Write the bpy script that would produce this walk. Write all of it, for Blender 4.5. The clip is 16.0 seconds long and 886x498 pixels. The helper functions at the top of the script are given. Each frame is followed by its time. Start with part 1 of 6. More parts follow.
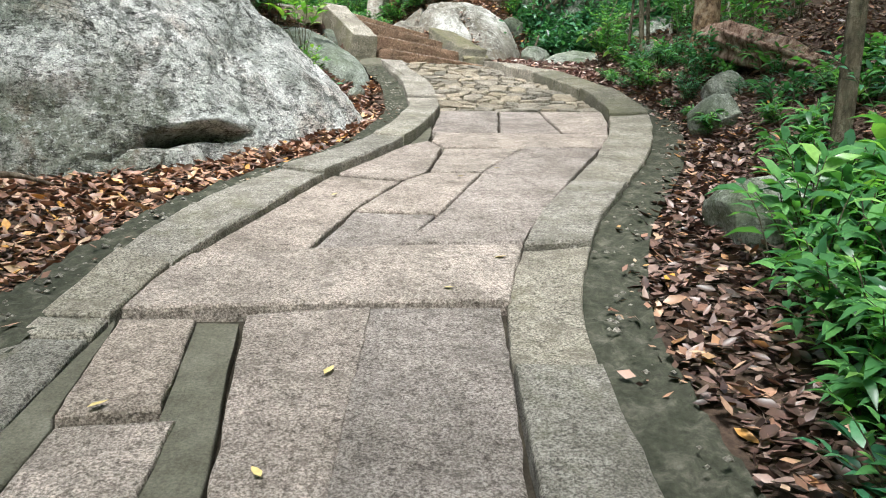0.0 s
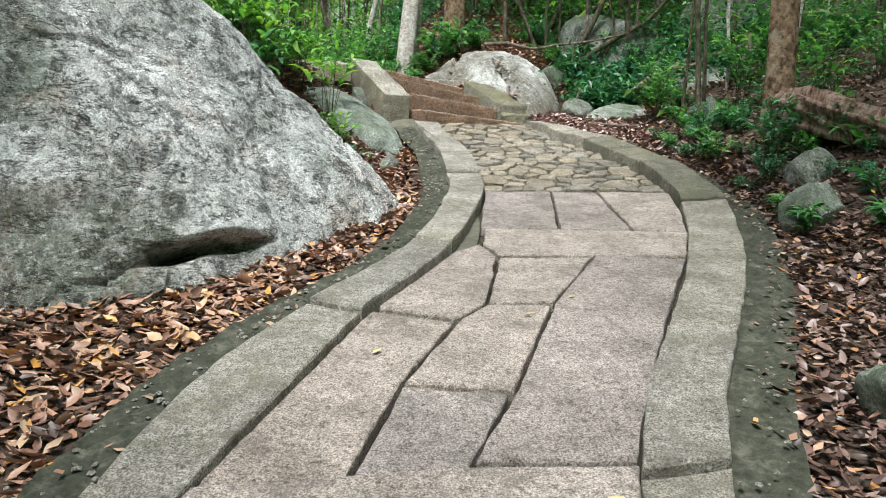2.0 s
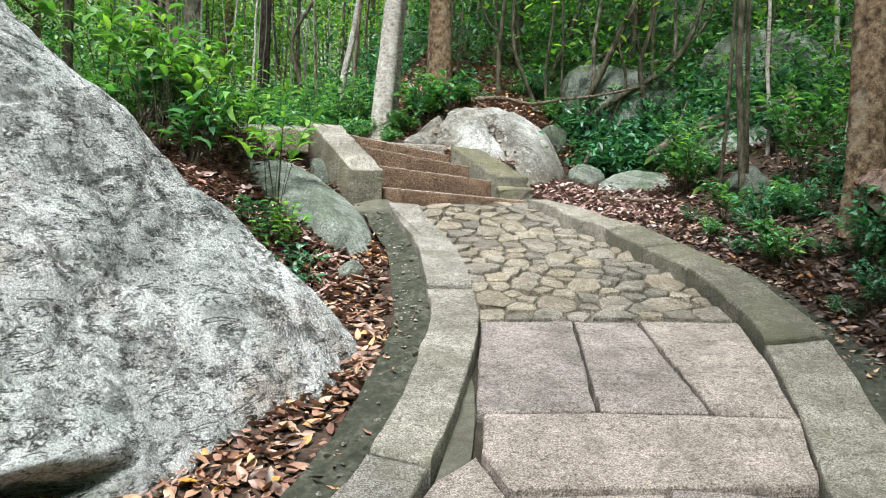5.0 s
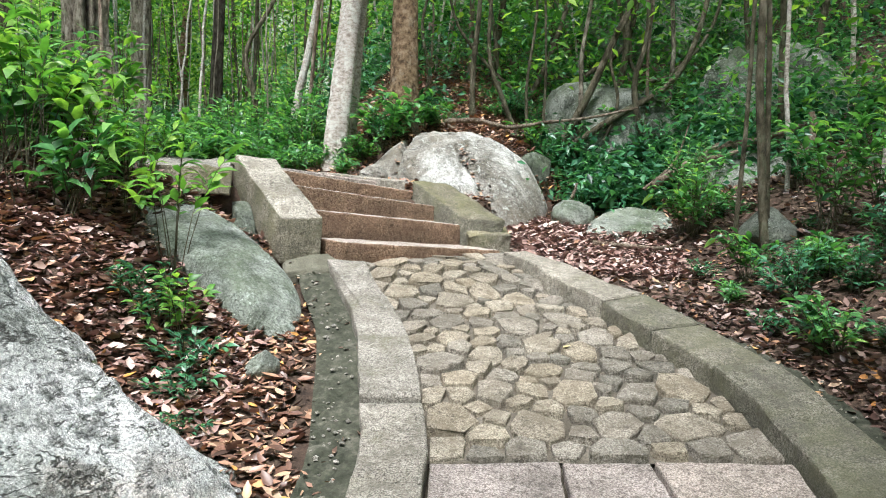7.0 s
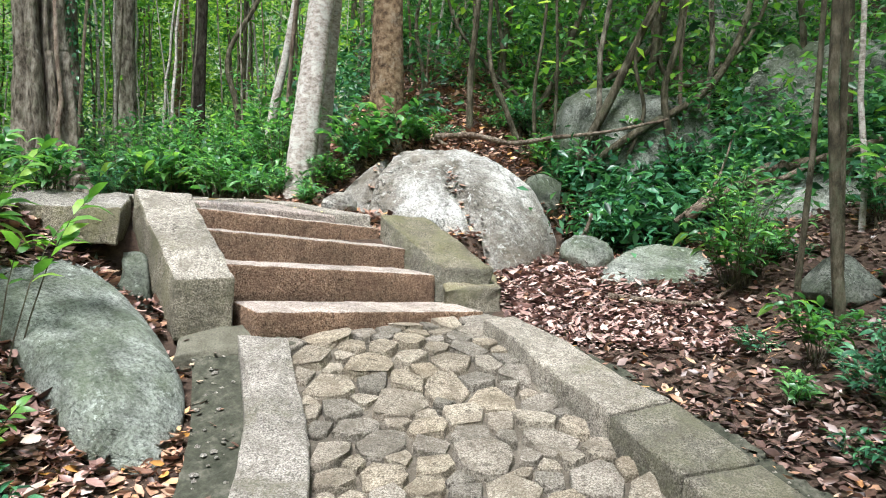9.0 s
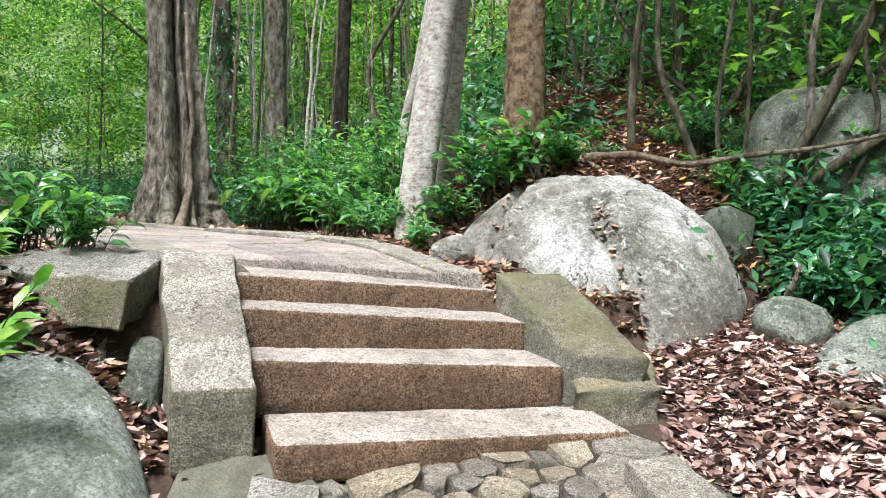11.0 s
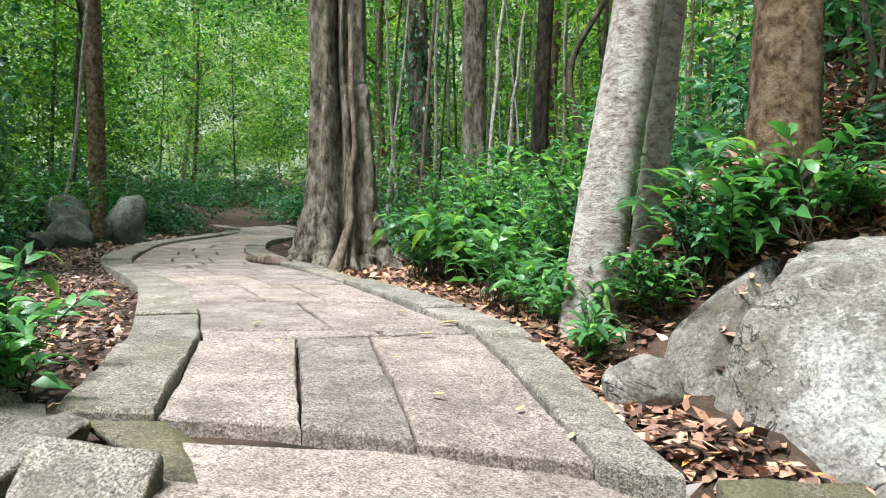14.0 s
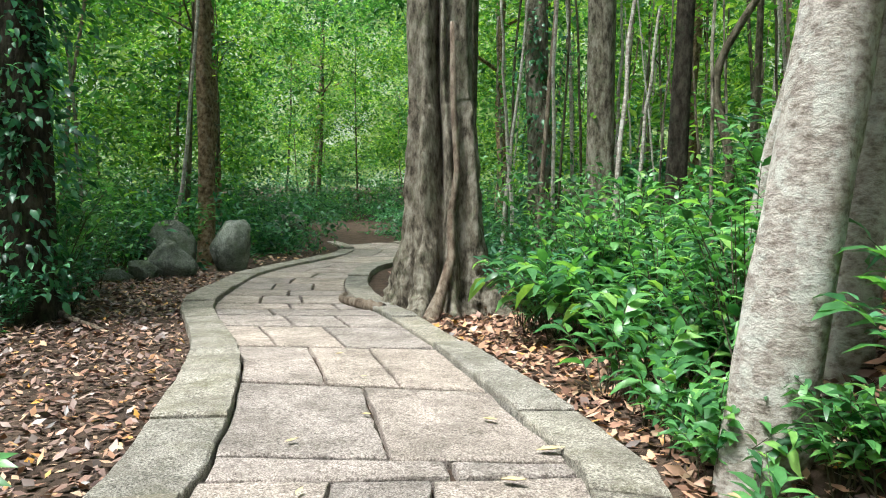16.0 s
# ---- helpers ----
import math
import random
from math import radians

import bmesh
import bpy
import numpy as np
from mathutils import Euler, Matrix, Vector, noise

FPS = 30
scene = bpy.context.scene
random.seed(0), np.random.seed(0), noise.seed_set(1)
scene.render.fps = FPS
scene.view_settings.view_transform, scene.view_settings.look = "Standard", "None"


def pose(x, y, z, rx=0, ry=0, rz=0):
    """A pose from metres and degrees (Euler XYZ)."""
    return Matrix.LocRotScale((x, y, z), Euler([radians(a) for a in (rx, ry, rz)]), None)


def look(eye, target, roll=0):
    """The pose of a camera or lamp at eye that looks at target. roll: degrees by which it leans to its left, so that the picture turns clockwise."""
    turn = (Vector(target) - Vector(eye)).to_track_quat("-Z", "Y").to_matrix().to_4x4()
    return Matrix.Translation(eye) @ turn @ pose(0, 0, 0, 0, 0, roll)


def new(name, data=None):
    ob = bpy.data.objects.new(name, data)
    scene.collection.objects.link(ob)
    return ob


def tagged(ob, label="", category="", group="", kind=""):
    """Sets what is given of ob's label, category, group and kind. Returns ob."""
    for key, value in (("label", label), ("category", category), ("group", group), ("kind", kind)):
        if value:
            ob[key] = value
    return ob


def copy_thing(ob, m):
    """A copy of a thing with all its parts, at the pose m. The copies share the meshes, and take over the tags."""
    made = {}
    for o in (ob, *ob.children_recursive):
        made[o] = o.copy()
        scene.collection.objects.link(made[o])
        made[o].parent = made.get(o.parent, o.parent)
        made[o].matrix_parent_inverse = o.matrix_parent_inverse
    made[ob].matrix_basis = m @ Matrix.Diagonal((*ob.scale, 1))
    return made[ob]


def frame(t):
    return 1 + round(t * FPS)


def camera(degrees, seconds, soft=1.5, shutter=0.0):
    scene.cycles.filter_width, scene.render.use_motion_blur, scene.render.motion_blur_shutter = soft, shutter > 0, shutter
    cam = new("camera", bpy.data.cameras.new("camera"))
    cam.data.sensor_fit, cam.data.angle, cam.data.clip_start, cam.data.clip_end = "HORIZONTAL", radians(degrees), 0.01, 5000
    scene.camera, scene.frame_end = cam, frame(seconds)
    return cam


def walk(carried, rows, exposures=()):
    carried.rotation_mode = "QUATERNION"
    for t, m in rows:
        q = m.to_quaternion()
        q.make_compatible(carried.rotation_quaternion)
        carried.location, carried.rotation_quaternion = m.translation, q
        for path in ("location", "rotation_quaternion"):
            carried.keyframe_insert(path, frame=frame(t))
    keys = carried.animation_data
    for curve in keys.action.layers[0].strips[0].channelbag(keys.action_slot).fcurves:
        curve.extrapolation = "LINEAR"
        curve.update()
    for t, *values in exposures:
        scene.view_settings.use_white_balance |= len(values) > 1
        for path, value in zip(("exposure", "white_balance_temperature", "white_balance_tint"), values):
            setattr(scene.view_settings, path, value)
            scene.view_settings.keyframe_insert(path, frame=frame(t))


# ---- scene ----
cam = camera(61.3, 16.0, soft=1.0)
METRES, EYE, TILT, LEAN, TURN = 11.5, 1.23, -9.5, -2.0, 0.0
ROWS = [
    (0.0, 0.0, 0.0, 0.0, 0.0, 0.0, -0.0),
    (0.5, -0.0065, 0.0195, 0.0147, 0.75, 0.55, -0.11),
    (1.0, -0.0107, 0.0392, 0.0296, 1.09, 1.05, -0.15),
    (1.5, -0.0152, 0.0576, 0.0437, 1.33, 1.48, -0.25),
    (2.0, -0.0202, 0.0764, 0.0585, 1.48, 1.79, -0.23),
    (2.5, -0.0216, 0.0982, 0.0709, 1.51, 1.98, -0.15),
    (3.0, -0.0206, 0.1262, 0.0821, 1.52, 2.6, -0.06),
    (3.5, -0.0224, 0.1558, 0.0923, 1.47, 3.54, -0.13),
    (4.0, -0.0225, 0.185, 0.1035, 1.3, 4.21, -0.05),
    (6.5, -0.0059, 0.3331, 0.1668, -0.4, 5.01, 0.16),
    (7.0, -0.0002, 0.3644, 0.1782, -0.61, 5.34, 0.19),
    (7.5, 0.0106, 0.3962, 0.1882, -0.61, 5.49, 0.34),
    (8.0, 0.0226, 0.4286, 0.2009, -0.61, 5.53, 0.29),
    (10.5, 0.0545, 0.5941, 0.2586, 11.4, 5.65, -1.42),
    (11.0, 0.0568, 0.6258, 0.2711, 15.34, 5.58, -1.94),
    (11.5, 0.0555, 0.6585, 0.2797, 19.21, 5.5, -2.53),
    (12.0, 0.0512, 0.6913, 0.2922, 21.95, 5.37, -2.89),
    (12.5, 0.0497, 0.7241, 0.3014, 24.45, 5.29, -3.11),
    (13.0, 0.0436, 0.7532, 0.311, 27.82, 5.1, -3.8),
    (13.5, 0.0336, 0.7801, 0.3229, 30.27, 4.9, -4.1),
    (14.0, 0.0248, 0.8065, 0.3334, 33.17, 4.68, -4.42),
    (14.5, 0.0146, 0.8302, 0.343, 37.65, 4.42, -5.01),
    (15.0, 0.0034, 0.8517, 0.3523, 39.72, 4.36, -5.21),
    (15.5, -0.0093, 0.8723, 0.3617, 40.64, 4.36, -5.35),
    (16.0, -0.0236, 0.8932, 0.3751, 42.97, 4.09, -5.47),
]
EXPOSURES = [(0.0, 1.02, 5900, 6), (1.0, 0.92, 5850, 5), (2.0, 0.84, 5800, 4), (3.5, 0.90, 5780, 4), (7.0, 1.12, 5780, 7), (11.0, 1.25, 5780, 9), (13.5, 1.2, 5800, 8), (16.0, 1.3, 5900, 3)]
walk(cam, [(t, pose(0, 0, EYE, TILT, LEAN, TURN) @ pose(METRES * x, METRES * y, METRES * z, 90 + pitch, roll, yaw)) for t, x, y, z, yaw, pitch, roll in ROWS], EXPOSURES)

# ---- world, sun and exposure ----
world = bpy.data.worlds.new("world")
scene.world = world
world.use_nodes = True
wn = world.node_tree.nodes
sky = wn.new("ShaderNodeTexSky")
sky.sky_type, sky.sun_disc = "NISHITA", False
SUN_EL, SUN_ROT = 68.0, 200.0
sky.sun_elevation, sky.sun_rotation = radians(SUN_EL), radians(SUN_ROT)
sky.air_density, sky.dust_density = 1.0, 6.0
world.node_tree.links.new(sky.outputs[0], wn["Background"].inputs[0])
wn["Background"].inputs[1].default_value = 0.11
sun = new("sun", bpy.data.lights.new("sun", "SUN"))
sun.data.energy, sun.data.angle, sun.data.color = 3.8, radians(18), (1.0, 0.97, 0.9)
sun.matrix_world = look((0, 0, 30), (30 * -math.sin(radians(SUN_ROT)) / math.tan(radians(SUN_EL)), 30 * -math.cos(radians(SUN_ROT)) / math.tan(radians(SUN_EL)), 0))


# ---- materials ----
def ramp_of(nt, fac, stops):
    r = nt.nodes.new("ShaderNodeValToRGB")
    while len(r.color_ramp.elements) < len(stops):
        r.color_ramp.elements.new(0.5)
    for e, (p, c) in zip(r.color_ramp.elements, stops):
        e.position, e.color = p, (*c, 1)
    nt.links.new(fac, r.inputs[0])
    return r.outputs[0]


def tex_noise(nt, scale, detail=6.0, rough=0.6, stretch=None, distort=0.0):
    n = nt.nodes.new("ShaderNodeTexNoise")
    n.inputs["Scale"].default_value, n.inputs["Detail"].default_value = scale, detail
    n.inputs["Roughness"].default_value, n.inputs["Distortion"].default_value = rough, distort
    g = nt.nodes.new("ShaderNodeNewGeometry")
    out = g.outputs["Position"]
    if stretch:
        m = nt.nodes.new("ShaderNodeMapping")
        m.inputs["Scale"].default_value = stretch
        nt.links.new(out, m.inputs[0])
        out = m.outputs[0]
    nt.links.new(out, n.inputs["Vector"])
    return n.outputs[0]


def mixed(nt, fac, a, b, mode="MIX"):
    m = nt.nodes.new("ShaderNodeMix")
    m.data_type, m.blend_type = "RGBA", mode
    for sock, v in ((m.inputs[0], fac), (m.inputs[6], a), (m.inputs[7], b)):
        if isinstance(v, (int, float)):
            sock.default_value = v
        elif isinstance(v, tuple):
            sock.default_value = (*v, 1)
        else:
            nt.links.new(v, sock)
    return m.outputs[2]


def math_of(nt, op, a, b):
    m = nt.nodes.new("ShaderNodeMath")
    m.operation = op
    for sock, v in zip(m.inputs, (a, b)):
        if isinstance(v, (int, float)):
            sock.default_value = v
        else:
            nt.links.new(v, sock)
    return m.outputs[0]


def bumped(nt, height, strength, distance, under=None):
    b = nt.nodes.new("ShaderNodeBump")
    b.inputs["Strength"].default_value, b.inputs["Distance"].default_value = strength, distance
    nt.links.new(height, b.inputs["Height"])
    if under:
        nt.links.new(under, b.inputs["Normal"])
    return b.outputs[0]


def material(name, rough=0.85, spec=0.3):
    m = bpy.data.materials.new(name)
    m.use_nodes = True
    p = m.node_tree.nodes["Principled BSDF"]
    p.inputs["Roughness"].default_value, p.inputs["Specular IOR Level"].default_value = rough, spec
    return m, m.node_tree, p


def granite(name, low, mid, high, stain, stain_at=0.62, moss=None, moss_at=0.6, pits=0.014, vary=1.0):
    """Hewn granite: fine crystals, larger blotches, stains and a pecked surface."""
    m, nt, p = material(name, 0.84)
    fine = ramp_of(nt, tex_noise(nt, 120, 5, 0.75), ((0.40, low), (0.5, mid), (0.585, high)))
    blot = ramp_of(nt, tex_noise(nt, 3.0, 9, 0.7), ((0.36, (0.62, 0.61, 0.58)), (0.62, (1.12, 1.1, 1.08))))
    c = mixed(nt, 1.0, fine, blot, "MULTIPLY")
    pock = ramp_of(nt, tex_noise(nt, 34, 6, 0.7), ((0.38, (0.45, 0.43, 0.41)), (0.455, (0.95, 0.95, 0.95)), (0.6, (1.12, 1.12, 1.12))))
    c = mixed(nt, 0.9, c, pock, "MULTIPLY")
    st = ramp_of(nt, tex_noise(nt, 5.5, 9, 0.7, distort=0.6), ((stain_at - 0.1, (0, 0, 0)), (stain_at + 0.04, (1, 1, 1))))
    c = mixed(nt, math_of(nt, "MULTIPLY", st, 0.6), c, stain)
    if moss:
        ms = ramp_of(nt, tex_noise(nt, 3.1, 9, 0.75), ((moss_at - 0.12, (0, 0, 0)), (moss_at + 0.06, (1, 1, 1))))
        c = mixed(nt, math_of(nt, "MULTIPLY", ms, 0.6), c, moss)
    info = nt.nodes.new("ShaderNodeObjectInfo")
    tone = ramp_of(nt, info.outputs["Random"], ((0.0, (1 - 0.18 * vary, 1 - 0.18 * vary, 1 - 0.19 * vary)), (0.5, (0.97, 0.95, 0.93)), (0.75, (1 + 0.04 * vary, 1.0, 1 - 0.07 * vary)), (1.0, (1 + 0.12 * vary, 1 + 0.1 * vary, 1 + 0.06 * vary))))
    c = mixed(nt, 1.0, c, tone, "MULTIPLY")
    nt.links.new(c, p.inputs["Base Color"])
    n1 = bumped(nt, tex_noise(nt, 9, 5, 0.6), 0.7, 0.04)
    n2 = bumped(nt, tex_noise(nt, 40, 7, 0.72), 1.0, pits * 2.2, n1)
    nt.links.new(n2, p.inputs["Normal"])
    return m


SLAB = granite("pinkish grey granite", (0.17, 0.142, 0.13), (0.375, 0.32, 0.30), (0.62, 0.55, 0.525), (0.17, 0.145, 0.13))
KERB_DARK = granite("dark mossy olive-grey kerb granite", (0.08, 0.075, 0.055), (0.235, 0.215, 0.175), (0.40, 0.375, 0.32), (0.11, 0.10, 0.075), 0.54, (0.16, 0.155, 0.085), 0.56)
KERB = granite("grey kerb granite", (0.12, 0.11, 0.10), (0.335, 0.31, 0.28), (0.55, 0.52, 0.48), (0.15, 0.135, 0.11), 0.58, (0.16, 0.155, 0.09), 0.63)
MOSSY = granite("moss-stained granite", (0.08, 0.07, 0.05), (0.25, 0.22, 0.165), (0.42, 0.385, 0.31), (0.12, 0.105, 0.07), 0.52, (0.19, 0.18, 0.08), 0.55)
COBBLE = granite("tan fieldstone", (0.15, 0.13, 0.105), (0.31, 0.28, 0.24), (0.50, 0.46, 0.41), (0.15, 0.125, 0.095), 0.56, pits=0.016, vary=1.9)
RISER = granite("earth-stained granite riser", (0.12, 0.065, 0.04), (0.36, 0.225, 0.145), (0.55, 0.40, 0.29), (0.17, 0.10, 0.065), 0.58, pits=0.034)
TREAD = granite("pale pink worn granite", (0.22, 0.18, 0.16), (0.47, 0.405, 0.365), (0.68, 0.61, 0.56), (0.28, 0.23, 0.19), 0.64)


def rock_mat(name, dark, mid, pale, lichen, moss, crack=1.0, scale=1.0, moss_at=0.56):
    m, nt, p = material(name, 0.9, 0.2)
    base = ramp_of(nt, tex_noise(nt, 1.3 * scale, 11, 0.7, distort=0.5), ((0.36, dark), (0.47, mid), (0.6, pale)))
    speck = ramp_of(nt, tex_noise(nt, 60, 6, 0.75), ((0.40, (0.42, 0.42, 0.42)), (0.5, (1.0, 1.0, 1.0)), (0.6, (1.28, 1.28, 1.28))))
    c = mixed(nt, 0.9, base, speck, "MULTIPLY")
    mo = ramp_of(nt, tex_noise(nt, 1.1 * scale, 10, 0.72), ((moss_at - 0.1, (0, 0, 0)), (moss_at + 0.06, (1, 1, 1))))
    c = mixed(nt, math_of(nt, "MULTIPLY", mo, 0.75), c, moss)
    sc = ramp_of(nt, tex_noise(nt, 4.0 * scale, 10, 0.75, (1.0, 1.0, 0.45), 1.2), ((0.53, (0, 0, 0)), (0.6, (1, 1, 1))))
    c = mixed(nt, math_of(nt, "MULTIPLY", sc, 0.5), c, dark)
    li = ramp_of(nt, tex_noise(nt, 17 * scale, 9, 0.8), ((0.55, (0, 0, 0)), (0.6, (1, 1, 1))))
    lk = ramp_of(nt, tex_noise(nt, 2.0 * scale, 5, 0.6), ((0.42, (0, 0, 0)), (0.6, (1, 1, 1))))
    c = mixed(nt, math_of(nt, "MULTIPLY", math_of(nt, "MULTIPLY", li, lk), 0.8), c, lichen)
    # thin broken cracks: where a warped noise crosses its middle value
    nz = tex_noise(nt, 1.1 * scale, 5, 0.62, (1.0, 1.0, 2.4), 0.8)
    gap = math_of(nt, "ABSOLUTE", math_of(nt, "SUBTRACT", nz, 0.5), 0)
    line = ramp_of(nt, gap, ((0.0, (1, 1, 1)), (0.007, (0, 0, 0))))
    keep = ramp_of(nt, tex_noise(nt, 1.7 * scale, 4, 0.55), ((0.47, (0, 0, 0)), (0.55, (1, 1, 1))))
    line = math_of(nt, "MULTIPLY", line, math_of(nt, "MULTIPLY", keep, crack))
    c = mixed(nt, math_of(nt, "MULTIPLY", line, 0.9), c, (0.03, 0.027, 0.022))
    sn = tex_noise(nt, 4.2 * scale, 6, 0.6, (1.0, 1.0, 2.6), 0.9)
    flake = ramp_of(nt, math_of(nt, "ABSOLUTE", math_of(nt, "SUBTRACT", sn, 0.5), 0), ((0.0, (0, 0, 0)), (0.03, (1, 1, 1))))
    c = mixed(nt, 0.4 * crack, c, mixed(nt, 1.0, c, flake, "MULTIPLY"))
    nt.links.new(c, p.inputs["Base Color"])
    n0 = bumped(nt, flake, 0.8 * crack, 0.035)
    n1 = bumped(nt, tex_noise(nt, 6, 10, 0.74), 1.0, 0.07, n0)
    n2 = bumped(nt, tex_noise(nt, 55, 5, 0.75), 1.0, 0.014, n1)
    n3 = bumped(nt, math_of(nt, "SUBTRACT", 1.0, line), 1.0, 0.05, n2)
    nt.links.new(n3, p.inputs["Normal"])
    return m


def gneiss_mat(name):
    """Bare pale gneiss with dark lichen, greenish film and short broken wrinkles that follow its bedding."""
    m, nt, p = material(name, 0.88, 0.25)
    c = ramp_of(nt, tex_noise(nt, 0.6, 7, 0.55, distort=0.5), ((0.33, (0.26, 0.28, 0.24)), (0.41, (0.56, 0.56, 0.53)), (0.50, (0.88, 0.855, 0.835))))
    rust = ramp_of(nt, tex_noise(nt, 1.2, 8, 0.7), ((0.56, (0, 0, 0)), (0.70, (1, 1, 1))))
    c = mixed(nt, math_of(nt, "MULTIPLY", rust, 0.5), c, (0.52, 0.36, 0.27))
    film = ramp_of(nt, tex_noise(nt, 0.9, 9, 0.65, (1, 1, 1.3), 0.4), ((0.50, (0, 0, 0)), (0.62, (1, 1, 1))))
    c = mixed(nt, math_of(nt, "MULTIPLY", film, 0.4), c, (0.24, 0.28, 0.21))
    zone = ramp_of(nt, tex_noise(nt, 1.5, 6, 0.6), ((0.36, (0.1, 0.1, 0.1)), (0.5, (1, 1, 1))))
    lich = ramp_of(nt, tex_noise(nt, 6.5, 11, 0.8, distort=0.4), ((0.49, (0, 0, 0)), (0.55, (1, 1, 1))))
    c = mixed(nt, math_of(nt, "MULTIPLY", math_of(nt, "MULTIPLY", lich, zone), 0.72), c, (0.075, 0.08, 0.065))
    # one broad brown-green algal stain over the face beside the slot
    here = nt.nodes.new("ShaderNodeNewGeometry")
    away = nt.nodes.new("ShaderNodeVectorMath")
    away.operation = "DISTANCE"
    away.inputs[1].default_value = (-2.35, 4.9, 1.0)
    nt.links.new(here.outputs["Position"], away.inputs[0])
    edge = math_of(nt, "ADD", away.outputs["Value"], math_of(nt, "MULTIPLY", math_of(nt, "SUBTRACT", tex_noise(nt, 2.2, 9, 0.7), 0.5), 2.2))
    stain = ramp_of(nt, edge, ((0.35, (1, 1, 1)), (0.95, (0, 0, 0))))
    tint = ramp_of(nt, tex_noise(nt, 3.0, 8, 0.7), ((0.4, (0.07, 0.075, 0.04)), (0.5, (0.12, 0.135, 0.085)), (0.62, (0.16, 0.105, 0.06))))
    c = mixed(nt, math_of(nt, "MULTIPLY", stain, 0.82), c, tint)
    pale = ramp_of(nt, tex_noise(nt, 21, 9, 0.8), ((0.53, (0, 0, 0)), (0.6, (1, 1, 1))))
    c = mixed(nt, math_of(nt, "MULTIPLY", pale, 0.55), c, (0.74, 0.75, 0.72))
    speck = ramp_of(nt, tex_noise(nt, 75, 5, 0.75), ((0.39, (0.42, 0.42, 0.42)), (0.5, (1, 1, 1)), (0.6, (1.25, 1.25, 1.25))))
    c = mixed(nt, 0.8, c, speck, "MULTIPLY")
    lines = None
    for sc, stretch, thin, keep_at in ((1.5, (1.0, 1.0, 2.6), 0.008, 0.50), (4.2, (0.7, 0.7, 3.2), 0.024, 0.50), (9.0, (0.7, 0.7, 2.6), 0.03, 0.52)):
        nz = tex_noise(nt, sc, 5, 0.62, stretch, 0.7)
        ln = ramp_of(nt, math_of(nt, "ABSOLUTE", math_of(nt, "SUBTRACT", nz, 0.5), 0), ((0.0, (1, 1, 1)), (thin, (0, 0, 0))))
        keep = ramp_of(nt, tex_noise(nt, sc * 1.6, 4, 0.6), ((keep_at, (0, 0, 0)), (keep_at + 0.04, (1, 1, 1))))
        ln = math_of(nt, "MULTIPLY", ln, keep)
        lines = ln if lines is None else math_of(nt, "MAXIMUM", lines, ln)
    c = mixed(nt, math_of(nt, "MULTIPLY", lines, 0.9), c, (0.035, 0.03, 0.024))
    nt.links.new(c, p.inputs["Base Color"])
    n1 = bumped(nt, tex_noise(nt, 5, 10, 0.74, (0.8, 0.8, 2.2)), 1.0, 0.16)
    n2 = bumped(nt, tex_noise(nt, 45, 6, 0.75), 1.0, 0.016, n1)
    nt.links.new(bumped(nt, math_of(nt, "SUBTRACT", 1.0, lines), 1.0, 0.05, n2), p.inputs["Normal"])
    return m


BIGROCK = gneiss_mat("lichened grey gneiss")
PALEROCK = rock_mat("pale weathered boulder", (0.15, 0.135, 0.11), (0.37, 0.35, 0.315), (0.64, 0.625, 0.59), (0.70, 0.70, 0.66), (0.20, 0.17, 0.13), 0.75, 1.0, 0.54)
DARKROCK = rock_mat("dark mossy rock", (0.05, 0.055, 0.045), (0.13, 0.14, 0.115), (0.24, 0.25, 0.215), (0.34, 0.37, 0.32), (0.07, 0.09, 0.045), 0.4, 1.4)
LICHENROCK = rock_mat("pale green-lichened rock", (0.11, 0.118, 0.095), (0.29, 0.31, 0.27), (0.50, 0.52, 0.47), (0.62, 0.66, 0.60), (0.15, 0.18, 0.11), 0.5, 1.6)
GREENROCK = rock_mat("green-lichened rock", (0.07, 0.078, 0.062), (0.24, 0.25, 0.215), (0.44, 0.45, 0.40), (0.50, 0.54, 0.49), (0.11, 0.14, 0.075), 0.4, 1.4)


def earth_mat(name, a, b, c3, rough=0.95, scale=6.0, grit=70.0):
    m, nt, p = material(name, rough, 0.2)
    base = ramp_of(nt, tex_noise(nt, scale, 9, 0.7), ((0.3, a), (0.52, b), (0.72, c3)))
    gr = ramp_of(nt, tex_noise(nt, grit, 4, 0.7), ((0.3, (0.55, 0.55, 0.55)), (0.7, (1.25, 1.25, 1.25))))
    nt.links.new(mixed(nt, 0.9, base, gr, "MULTIPLY"), p.inputs["Base Color"])
    nt.links.new(bumped(nt, tex_noise(nt, grit * 0.5, 7, 0.75), 0.9, 0.02), p.inputs["Normal"])
    return m


SOIL = earth_mat("brown leaf mould soil", (0.03, 0.021, 0.016), (0.07, 0.046, 0.033), (0.13, 0.088, 0.062))
MORTAR = earth_mat("grey-green mortar", (0.09, 0.085, 0.062), (0.15, 0.14, 0.105), (0.22, 0.205, 0.165), 0.9, 5.0, 110.0)
BED = earth_mat("dark earthy joints", (0.025, 0.02, 0.014), (0.055, 0.045, 0.032), (0.10, 0.085, 0.062), 0.95, 9.0, 90.0)
GUTTER = earth_mat("damp mossy concrete", (0.022, 0.025, 0.015), (0.058, 0.058, 0.041), (0.15, 0.14, 0.11), 0.9, 11.0, 38.0)


